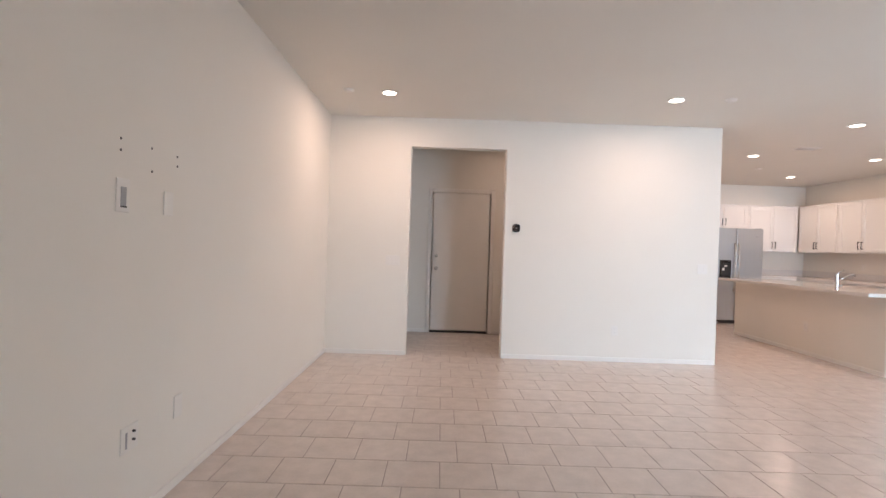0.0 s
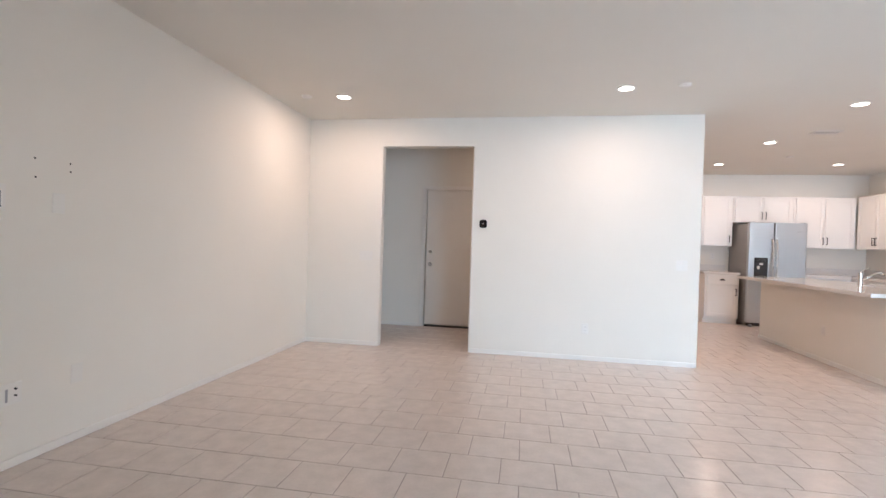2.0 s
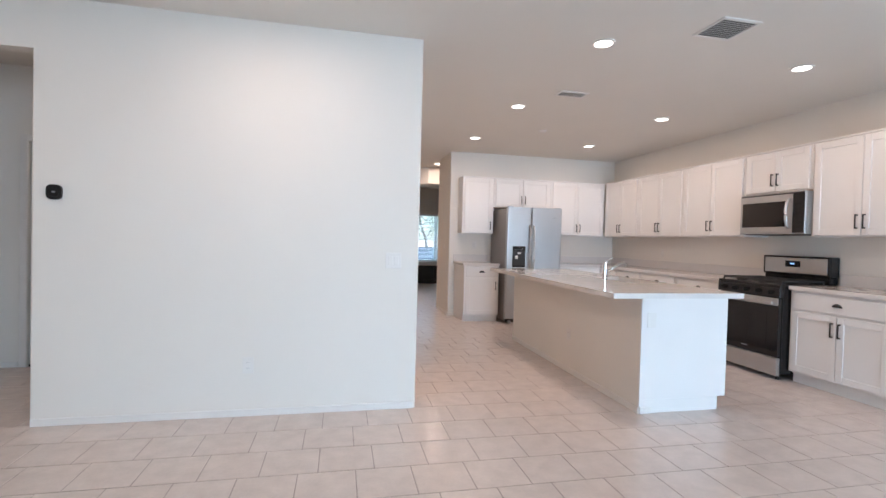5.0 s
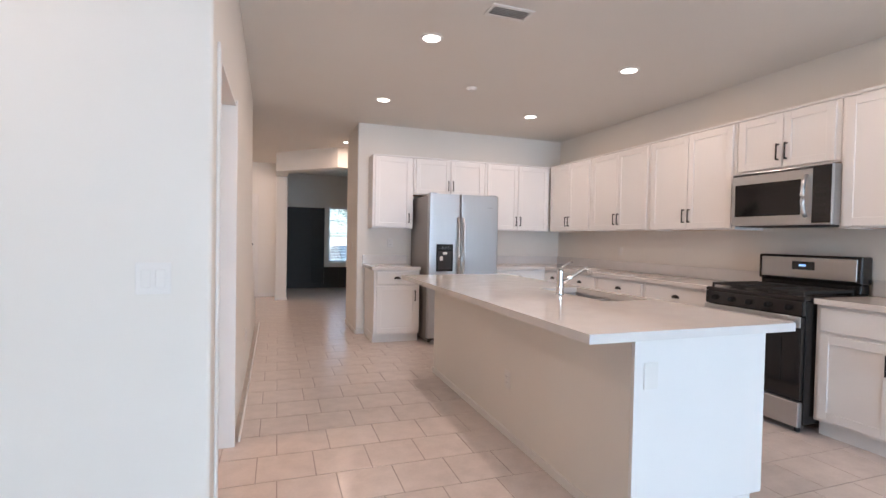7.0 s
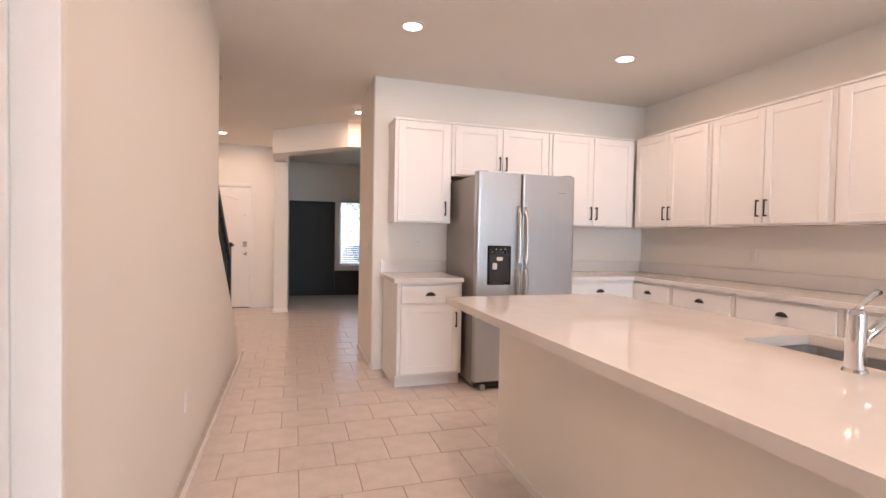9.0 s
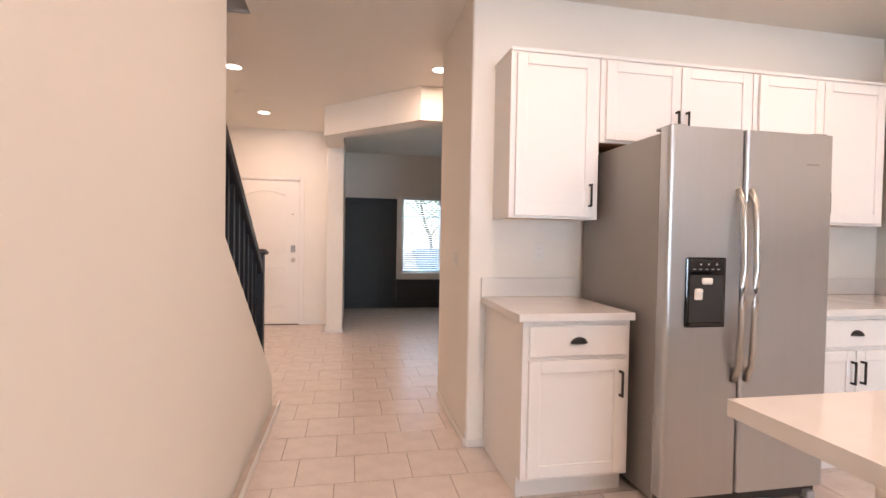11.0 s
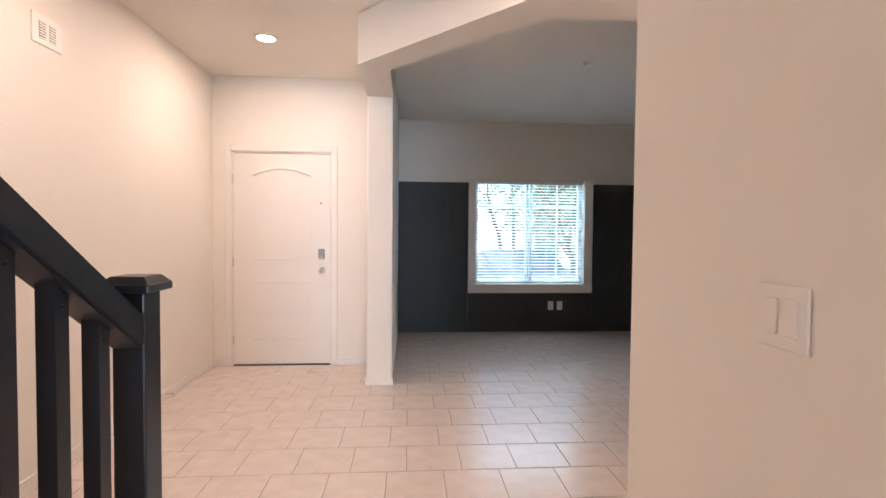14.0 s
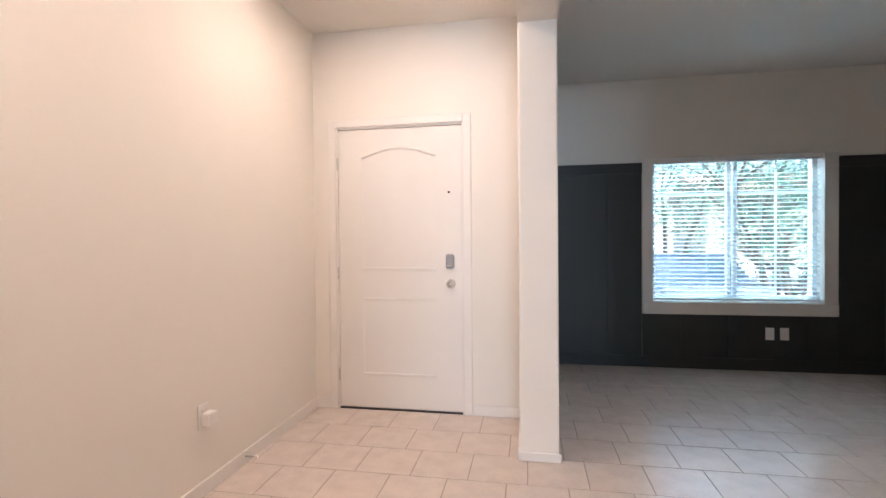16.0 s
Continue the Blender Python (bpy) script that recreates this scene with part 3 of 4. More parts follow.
def cabinet(label, m, w, d, z0, z1, doors, drawer=False, pull="low", group="", toe=False, hinge="l"):
    """A framed cabinet, front at local y 0 and facing -y, from x 0 to w."""
    c = thing("wall_cabinet" if not toe else "base_cabinet", label, "cabinet", group, m)
    if toe:
        bm = boxes((0, w, 0, d, 0.105, z1), bev=0.0015)
        part("toe_kick", boxes((0.0, w, 0.060, d, 0, 0.1045), bev=0.001), M_CAB, c)
    else:
        bm = boxes((0, w, 0, d, z0 + 0.012, z1), bev=0.0012)
        part("front_lip", boxes((0, w, 0, 0.0185, z0, z0 + 0.0117), bev=0.001), M_CAB, c)
        for a in (0, w - 0.016):
            part("side_lip", boxes((a, a + 0.016, 0.0188, d, z0, z0 + 0.0117), bev=0.001), M_CAB, c)
    part("body", bm, M_CAB, c)
    if not toe:
        part("bottom_panel", boxes((0.017, w - 0.017, 0.019, d - 0.002, z0 + 0.006, z0 + 0.0115)), M_BIRCH, c, "raw birch plywood underside")
        part("top_moulding", boxes((-0.004, w + 0.004, -0.012, d, z1, z1 + 0.02), bev=0.004), M_CAB, c)
    lo, hi = (0.125, z1 - 0.022) if toe else (z0 + 0.014, z1 - 0.012)
    g = 0.030
    if drawer:
        bm = boxes((g, w - g, -0.020, 0, hi - 0.15, hi), bev=0.004)
        dr = part("drawer_front", bm, M_CAB, c)
        cup_pull(w / 2, hi - 0.073, dr)
        hi -= 0.17
    dw = (w - 2 * g - (doors - 1) * 0.006) / doors
    for i in range(doors):
        a = g + i * (dw + 0.006)
        dr = shaker(a, a + dw, lo, hi, c)
        right = (i == 0 and doors == 2) or (doors == 1 and hinge == "l")
        hx = a + dw - 0.030 if right else a + 0.030
        hz = lo + 0.12 if pull == "low" else hi - 0.12
        bar_pull(hx, hz, dr)
    return c


YU, YBASE, YKW = 8.99, 8.645, 9.285
XU, XB = 7.445, 7.19
wd, bd = YKW - YU, YKW - YBASE
GU, GB = "white shaker wall cabinets", "white shaker base cabinets"
W = "white painted shaker wall cabinet with black bar pulls"
cabinet("narrow white shaker wall cabinet beside the refrigerator", pose(4.878, YU, 0), 0.527, wd, 1.395, 2.305, 1, group=GU)
cabinet("short white shaker wall cabinet above the refrigerator", pose(5.41, YU, 0), 1.005, wd, 1.835, 2.305, 2, group=GU)
cabinet(W, pose(6.42, YU, 0), 1.0, wd, 1.40, 2.305, 2, group=GU)
wdR = XK - 0.005 - XU
for ya, w, zz in ((8.985, 0.945, 1.40), (8.035, 0.985, 1.40), (7.045, 0.99, 1.40), (6.05, 0.79, 1.865), (5.255, 0.93, 1.40), (4.32, 0.86, 1.40)):
    cabinet("short white shaker wall cabinet above the microwave" if zz > 1.5 else W, pose(XU, ya, 0, 0, 0, -90), w, wdR, zz, 2.305, 2, group=GU)
cabinet("narrow white shaker base cabinet with drawer beside the refrigerator", pose(4.845, YBASE, 0), 0.565, bd, 0, 0.884, 1, True, "high", GB, True)
cabinet("white shaker base cabinet with drawer and doors", pose(6.40, YBASE, 0), 0.775, bd, 0, 0.884, 2, True, "high", GB, True)
bdR = XK - 0.005 - XB
for ya, w in ((8.72, 0.55), (8.165, 0.62), (7.54, 0.735), (6.80, 0.795), (5.215, 0.90), (4.31, 0.87)):
    cabinet("white shaker base cabinet with drawer and black pulls", pose(XB, ya, 0, 0, 0, -90), w, bdR, 0, 0.884, 2 if w > 0.7 else 1, True, "high", GB, True)

def top(label, slabs, splashes):
    """A worktop: slab pieces and low backsplash strips."""
    c = thing("countertop", label, "countertop")
    for r in slabs:
        part("slab", boxes(r, bev=0.003, seg=2), M_QUARTZ, c)
    for r in splashes:
        part("backsplash", boxes(r, bev=0.003, seg=2), M_QUARTZ, c)


ZT0, ZT = 0.886, 0.924
ZS0, ZS1 = ZT + 0.0005, ZT + 0.115
top("white quartz countertop with low backsplash beside the refrigerator", [(4.812, 5.415, 8.605, YKW, ZT0, ZT)], [(4.812, 5.415, YKW - 0.02, YKW, ZS0, ZS1)])
top("long white quartz corner countertop with low backsplash", [(6.38, 7.155, 8.605, YKW, ZT0, ZT), (7.155, XK - 0.004, 6.005, YKW, ZT0, ZT)], [(6.38, XK - 0.03, YKW - 0.02, YKW, ZS0, ZS1), (XK - 0.024, XK - 0.004, 6.005, YKW, ZS0, ZS1)])
top("white quartz countertop with low backsplash beside the range", [(7.155, XK - 0.004, 3.44, 5.217, ZT0, ZT)], [(XK - 0.024, XK - 0.004, 3.44, 5.217, ZS0, ZS1)])

# ---- refrigerator ----
def refrigerator():
    f = thing("refrigerator", "stainless steel side-by-side refrigerator with black ice dispenser", "refrigerator", m=pose(5.458, 8.437, 0))
    w, h = 0.908, 1.812
    part("body", boxes((0.004, w - 0.004, 0.075, 0.82, 0.03, h - 0.02), bev=0.006), M_STEEL_SIDE, f, "grey textured side panels")
    xs = 0.401
    for nm, a, b in (("freezer_door", 0.0, xs - 0.004), ("fridge_door", xs + 0.004, w)):
        bm = bmesh.new()
        prism(bm, [(a, 0.0), (b, 0.0), (b, 0.07), (a, 0.07)], 0.075, h, {0: 0.022, 1: 0.022})
        d = part(nm, bm, M_STEEL, f, "brushed stainless door")
        hx = xs - 0.034 if nm == "freezer_door" else xs + 0.034
        bm = bmesh.new()
        pts = []
        for k in range(13):
            u = k / 12
            pts.append((hx, -0.030 - 0.018 * math.sin(math.pi * u) if 0 < u < 1 else 0.0, 0.62 + 0.91 * u))
        tube(bm, pts, 0.015, 10)
        part("handle", bm, M_NICKEL, d, "long bowed steel handle", smooth=True)
        if nm == "freezer_door":
            disp = part("ice_dispenser", boxes((0.095, 0.306, -0.008, 0.002, 0.88, 1.207), bev=0.008, seg=2), M_BGLASS, d, "black ice and water dispenser")
            part("control_strip", boxes((0.110, 0.291, -0.0105, -0.0075, 1.14, 1.195), bev=0.002), M_BENAMEL, disp)
            for k in range(5):
                part("button", boxes((0.128 + k * 0.032, 0.142 + k * 0.032, -0.012, -0.010, 1.150, 1.154)), M_GREYP, disp)
            for k in range(3):
                part("indicator", boxes((0.165 + k * 0.042, 0.171 + k * 0.042, -0.012, -0.010, 1.172, 1.178)), M_PLATE, disp)
            part("cavity", boxes((0.112, 0.289, -0.0095, -0.0078, 0.905, 1.125), bev=0.004), M_SLOT, disp)
            part("ice_chute", boxes((0.172, 0.226, -0.026, -0.009, 1.082, 1.112), bev=0.006), M_PLATE, disp, "pale grey chute")
            bm = boxes((0.135, 0.175, -0.024, -0.009, 1.010, 1.050), bev=0.005)
            cyl(bm, pose(0.155, -0.018, 1.056), 0.020, 0.014, 0.012, 16)
            part("paddle", bm, M_PLATE, disp, "pale grey plastic paddle")
            part("drip_tray", boxes((0.112, 0.289, -0.020, -0.006, 0.888, 0.902), bev=0.002), M_BENAMEL, disp)
    part("kick_grille", boxes((0.02, w - 0.02, 0.03, 0.07, 0.02, 0.07), bev=0.003), M_SLOT, f)
    for a in (0.05, w - 0.09):
        part("foot", boxes((a, a + 0.05, 0.0, 0.07, 0.0, 0.045), bev=0.008, seg=2), M_GREYP, f)
    for a in (0.02, w - 0.10):
        part("hinge_cover", boxes((a, a + 0.08, 0.02, 0.14, h - 0.004, h + 0.012), bev=0.004), M_GREYP, f)
    part("badge", boxes((w - 0.16, w - 0.09, -0.001, 0.001, 1.66, 1.668)), M_GREYP, f)
    return f


refrigerator()

# ---- range and microwave ----
def stove():
    r = thing("gas_range", "stainless steel and black gas range with oven", "range", m=pose(7.082, 5.996, 0, 0, 0, -90))
    w, d = 0.766, 0.70
    part("body", boxes((0, w, 0.03, d, 0.06, 0.90), bev=0.003), M_BENAMEL, r)
    part("cooktop", boxes((-0.004, w + 0.004, 0.0, d, 0.901, 0.928), bev=0.006, seg=2), M_BENAMEL, r, "black enamel cooktop")
    part("control_panel", boxes((0, w, -0.006, 0.03, 0.80, 0.90), bev=0.006, seg=2), M_BENAMEL, r)
    for k in range(5):
        bm = bmesh.new()
        x = 0.09 + k * 0.145
        cyl(bm, pose(x, -0.019, 0.85, 90), 0.022, 0.018, 0.03, 20)
        box(bm, x - 0.004, x + 0.004, -0.048, -0.03, 0.834, 0.866, bev=0.002)
        part("knob", bm, M_BENAMEL, r, "black burner knob")
    dr = part("oven_door", boxes((0.005, w - 0.005, -0.012, 0.028, 0.225, 0.795), bev=0.006), M_BGLASS, r, "black glass oven door")
    part("door_window", boxes((0.13, w - 0.13, -0.0145, -0.0115, 0.33, 0.64), bev=0.001), M_BGLASS, dr)
    part("door_trim", boxes((0.005, w - 0.005, -0.020, -0.0125, 0.722, 0.795), bev=0.003), M_STEEL, dr)
    bm = boxes((0.03, w - 0.03, -0.068, -0.044, 0.735, 0.768), (0.05, 0.08, -0.046, -0.019, 0.74, 0.763), (w - 0.08, w - 0.05, -0.046, -0.019, 0.74, 0.763), bev=0.006, seg=2)
    part("door_handle", bm, M_STEEL, dr, "steel oven handle")
    part("badge", boxes((w / 2 - 0.035, w / 2 + 0.035, -0.0145, -0.0122, 0.27, 0.28)), M_GREYP, dr)
    part("storage_drawer", boxes((0.005, w - 0.005, -0.012, 0.028, 0.045, 0.215), bev=0.005), M_STEEL, r, "stainless lower drawer")
    bg = part("backguard", boxes((0, w, d - 0.115, d, 1.00, 1.20), (0.012, w - 0.012, d - 0.10, d, 0.9285, 1.00), bev=0.008), M_BENAMEL, r)
    part("control_display", boxes((0.03, w - 0.03, d - 0.122, d - 0.1145, 1.02, 1.182), bev=0.003), M_STEEL, bg, "brushed steel fascia")
    part("clock", boxes((w / 2 - 0.10, w / 2 + 0.07, d - 0.1245, d - 0.1215, 1.085, 1.150), bev=0.001), M_BGLASS, bg)
    part("clock_digits", boxes((w / 2 - 0.045, w / 2 + 0.005, d - 0.126, d - 0.1248, 1.112, 1.128)), M_LED, bg, "blue clock digits")
    for k in range(3):
        a = 0.02 + k * 0.243
        bm = bmesh.new()
        for x in (a, a + 0.222):
            box(bm, x, x + 0.012, 0.04, 0.55, 0.945, 0.965, bev=0.002)
        for y in (0.04, 0.17, 0.29, 0.41, 0.538):
            box(bm, a + 0.012, a + 0.222, y, y + 0.012, 0.947, 0.963, bev=0.002)
        for x in (a, a + 0.222):
            for y in (0.04, 0.538):
                box(bm, x, x + 0.012, y, y + 0.012, 0.9285, 0.947)
        part("burner_grate", bm, M_IRON, r, "cast iron grate")
    for x, y in ((0.15, 0.16), (0.15, 0.44), (0.38, 0.30), (0.61, 0.16), (0.61, 0.44)):
        bm = bmesh.new()
        cyl(bm, pose(x, y, 0.935), 0.05, 0.045, 0.014, 24)
        cyl(bm, pose(x, y, 0.9445), 0.034, 0.030, 0.008, 20)
        part("burner", bm, M_IRON, r)
    for x in (0.04, w - 0.07):
        for y in (0.06, d - 0.08):
            bm = bmesh.new()
            cyl(bm, pose(x + 0.015, y, 0.0305), 0.018, 0.014, 0.061, 12)
            part("foot", bm, M_BLACK, r)
    return r


def microwave():
    k = thing("microwave", "stainless steel over-the-range microwave with black glass door", "microwave", m=pose(7.35, 6.012, 1.425, 0, 0, -90))
    w, h, d = 0.765, 0.425, 0.435
    part("body", boxes((0, w, 0.025, d, 0, h), bev=0.003), M_STEEL_SIDE, k)
    dr = part("door", boxes((0, w, 0, 0.024, 0.0, h), bev=0.006, seg=2), M_STEEL, k, "stainless steel door")
    part("window", boxes((0.03, 0.555, -0.004, 0.0, 0.075, h - 0.09), bev=0.002), M_BGLASS, dr, "dark glass window")
    part("control_panel", boxes((0.635, w - 0.006, -0.004, 0.0, 0.012, h - 0.012), bev=0.002), M_BGLASS, dr)
    for i in range(6):
        part("button", boxes((0.66, 0.725, -0.0052, -0.0042, 0.06 + i * 0.045, 0.085 + i * 0.045)), M_BENAMEL, dr)
    bm = bmesh.new()
    pts = [(0.597, -0.006 - 0.042 * math.sin(math.pi * u / 10) ** 0.6, 0.06 + 0.30 * u / 10) for u in range(11)]
    tube(bm, pts, 0.014, 10)
    part("handle", bm, M_STEEL, dr, "curved steel handle", smooth=True)
    part("vent_strip", boxes((0.01, w - 0.01, -0.003, 0.0, h - 0.022, h - 0.006), bev=0.001), M_SLOT, dr)
    part("underside_vent", boxes((0.03, w - 0.03, 0.05, d - 0.05, -0.006, 0.0), bev=0.002), M_SLOT, k)
    return k


stove()
microwave()

# ---- island ----
IX0, IX1, IY0, IY1 = 4.870, 5.982, 4.535, 7.415
BX0, BX1, BY0, BY1 = 5.175, 5.935, 4.638, 7.33
isl = thing("kitchen_island", "white kitchen island with drywall back and painted end panel", "island")
part("back_wall", boxes((BX0, BX0 + 0.10, BY0 + 0.02, BY1, 0, ZT0), bev=0.003), M_WALL, isl, "off-white drywall back")
part("end_panel", boxes((BX0, BX1, BY0, BY0 + 0.0195, 0.105, ZT0), (BX0, 5.865, BY0, BY0 + 0.0195, 0, 0.104), bev=0.001), M_CAB, isl, "white end panel with toe notch")
part("carcass", boxes((BX0 + 0.1005, BX1, BY0 + 0.02, BY1, 0.105, 0.62), (BX0 + 0.1005, BX0 + 0.22, BY0 + 0.02, BY1, 0.62, ZT0), (5.922, BX1, BY0 + 0.02, BY1, 0.62, ZT0), (BX0 + 0.22, 5.922, BY1 - 0.1, BY1, 0.62, ZT0), (BX0 + 0.22, 5.922, BY0 + 0.02, 5.2, 0.62, ZT0), (BX0 + 0.1005, 5.865, BY0 + 0.02, BY1, 0, 0.105), bev=0.001), M_CAB, isl)
part("base_trim", boxes((BX0 - 0.012, BX0, BY0, BY1, 0, 0.05), (BX0, BX0 + 0.10, BY0 - 0.011, BY0 - 0.0005, 0, 0.05), bev=0.002), M_TRIM, isl)
for k in range(4):
    a = BY0 + 0.04 + k * 0.66
    o = shaker(0, 0.63, 0.125, 0.85, isl)
    o.matrix_basis = pose(BX1, a, 0, 0, 0, 90)
# sink cut-out: the top is built as four strips round it
SX0, SX1, SY0, SY1 = 5.585, 5.915, 5.365, 6.115
bm = bmesh.new()
prism(bm, [(IX0, IY0), (IX1, IY0), (IX1, SY0), (IX0, SY0)], ZT0, ZT)
prism(bm, [(IX0, SY1), (IX1, SY1), (IX1, IY1), (IX0, IY1)], ZT0, ZT)
box(bm, IX0, SX0, SY0, SY1, ZT0, ZT)
box(bm, SX1, IX1, SY0, SY1, ZT0, ZT)
bmesh.ops.remove_doubles(bm, verts=bm.verts, dist=0.0005)
inner = {}
for fc in bm.faces:
    c = fc.calc_center_median()
    inner.setdefault((round(c.x, 3), round(c.y, 3), round(c.z, 3)), []).append(fc)
bmesh.ops.delete(bm, geom=[f for v in inner.values() if len(v) > 1 for f in v], context="FACES")
it = thing("island_countertop", "polished white quartz island countertop with sink cut-out", "countertop")
part("slab", bm, M_QUARTZ, it)

sink = thing("kitchen_sink", "double-bowl stainless steel undermount sink in the island", "sink")
ym = 5.74
for a, b in ((SY0, ym - 0.012), (ym + 0.012, SY1)):
    bm = bmesh.new()
    prism(bm, [(SX0, a), (SX1, a), (SX1, b), (SX0, b)], 0.69, ZT0 - 0.003, {0: 0.05, 1: 0.05, 2: 0.05, 3: 0.05})
    bmesh.ops.delete(bm, geom=[f for f in bm.faces if f.normal.z > 0.5 or f.calc_center_median().z > ZT0 - 0.004], context="FACES")
    bowl = part("bowl", bm, M_SINK, sink, "brushed steel bowl")
    bm = bmesh.new()
    cyl(bm, pose((SX0 + SX1) / 2, (a + b) / 2, 0.693), 0.045, 0.042, 0.005, 24)
    part("drain", bm, M_CHROME, bowl)
part("divider", boxes((SX0, SX1, ym - 0.012, ym + 0.012, 0.80, ZT0 - 0.003), bev=0.004), M_SINK, sink)

fa = thing("kitchen_faucet", "chrome single-lever pull-out kitchen faucet", "faucet", m=pose(5.495, 5.70, ZT))
bm = bmesh.new()
cyl(bm, pose(0, 0, 0.004), 0.030, 0.028, 0.008, 28)
cyl(bm, pose(0, 0, 0.083), 0.024, 0.023, 0.15, 28)
cyl(bm, pose(0, 0, 0.163), 0.022, 0.016, 0.012, 28)
part("body", bm, M_CHROME, fa, smooth=False)
bm = bmesh.new()
tube(bm, [(0.01, 0, 0.075), (0.10, 0, 0.125), (0.17, 0, 0.162), (0.20, 0, 0.170), (0.222, 0, 0.160), (0.23, 0, 0.135)], [0.013, 0.014, 0.015, 0.017, 0.018, 0.017], 14)
part("spout", bm, M_CHROME, fa, smooth=True)
bm = bmesh.new()
tube(bm, [(0.0, 0, 0.165), (0.02, 0, 0.182), (0.065, 0, 0.208), (0.085, 0, 0.216)], [0.011, 0.008, 0.007, 0.010], 10)
part("lever", bm, M_CHROME, fa, smooth=True)

# ---- pantry shelves and hall shelves ----
for z in (0.385, 0.735, 1.085, 1.435, 1.785, 2.15):
    s = thing("pantry_shelf", "white painted wooden pantry shelf on cleats", "shelf", "pantry shelves")
    part("board", boxes((2.092, 3.343, 6.68, 6.998, z - 0.018, z), bev=0.002), M_TRIM, s)
    part("cleat", boxes((2.11, 3.33, 6.98, 6.998, z - 0.058, z - 0.0185), bev=0.002), M_TRIM, s)
for z in (0.98, 1.62, 2.10):
    s = thing("hall_shelf", "white painted shelf on the hall wall", "shelf", "hall shelves")
    part("board", boxes((XL + 0.002, -0.80, 5.9, 6.548, z - 0.02, z), bev=0.002), M_TRIM, s)
    part("cleat", boxes((XL + 0.002, XL + 0.02, 5.92, 6.53, z - 0.06, z - 0.0205), bev=0.002), M_TRIM, s)

# ---- ceiling fixtures ----
can = thing("downlight", "round white recessed downlight, switched on", "downlight", "recessed downlights", m=pose(*DOWNLIGHTS[0], H))
part("trim_ring", ring(bmesh.new(), (0, 0), 0.066, 0.088, -0.006, 0.0), M_PLATE, can)
bm = bmesh.new()
cyl(bm, pose(0, 0, -0.0025), 0.066, 0.066, 0.003, 32)
part("lens", bm, M_LENS, can, "glowing lens")
for p in DOWNLIGHTS[1:]:
    copy_thing(can, pose(*p, H))
sm = thing("smoke_detector", "round white ceiling smoke detector", "detector", "ceiling detectors", m=pose(3.0, 4.0, H))
bm = bmesh.new()
cyl(bm, pose(0, 0, -0.005), 0.05, 0.055, 0.01, 28)
part("base", bm, M_PLATE, sm)
bm = bmesh.new()
cyl(bm, pose(0, 0, -0.016), 0.034, 0.044, 0.012, 28)
part("cover", bm, M_PLATE, sm)
for p in ((-0.67, 4.08), (5.55, 7.42), (2.89, 11.78), (5.6, 12.9)):
    copy_thing(sm, pose(*p, H))


def vent(label, m, w, d, n):
    v = thing("air_vent", label, "vent", m=m)
    part("vent_frame", boxes((-w / 2, w / 2, -d / 2, -d / 2 + 0.022, -0.010, 0), (-w / 2, w / 2, d / 2 - 0.022, d / 2, -0.010, 0), (-w / 2, -w / 2 + 0.022, -d / 2 + 0.022, d / 2 - 0.022, -0.010, 0), (w / 2 - 0.022, w / 2, -d / 2 + 0.022, d / 2 - 0.022, -0.010, 0), bev=0.002), M_PLATE, v)
    # grey sheet that paints the shade between the slats
    part("backing", boxes((-w / 2 + 0.02, w / 2 - 0.02, -d / 2 + 0.02, d / 2 - 0.02, -0.0015, -0.0003)), M_VENT, v)
    for i in range(n):
        y = -d / 2 + 0.03 + i * (d - 0.06) / (n - 1)
        part("slat", prism(bmesh.new(), [(y - 0.010, -0.010), (y - 0.008, -0.011), (y + 0.008, -0.003), (y + 0.006, -0.002)], -w / 2 + 0.02, w / 2 - 0.02, None, Matrix(((0, 0, 1, 0), (1, 0, 0, 0), (0, 1, 0, 0), (0, 0, 0, 1)))), M_PLATE, v)
    return v


vent("white louvred ceiling air supply vent", pose(5.17, 5.87, H), 0.30, 0.16, 6)
vent("large white louvred ceiling air vent with centre bar", pose(5.48, 4.26, H), 0.30, 0.30, 11)
v = thing("wall_vent", "small white wall plate with two slotted grilles", "vent", m=pose(XE, 11.48, 2.30, 0, 0, 90))
part("cover", boxes((-0.10, 0.10, -0.009, 0, -0.075, 0.075), bev=0.004, seg=2), M_PLATE, v)
for a in (-0.058, 0.012):
    # shade of the slots as a grey sheet behind white slats
    part("grille", boxes((a, a + 0.046, -0.0105, -0.0085, -0.045, 0.045), bev=0.001), M_VENT, v, "grey backing coloured as the shade in the grille slots")
    for k in range(7):
        part("slat", boxes((a, a + 0.046, -0.0125, -0.0103, -0.044 + k * 0.0135, -0.037 + k * 0.0135)), M_PLATE, v)

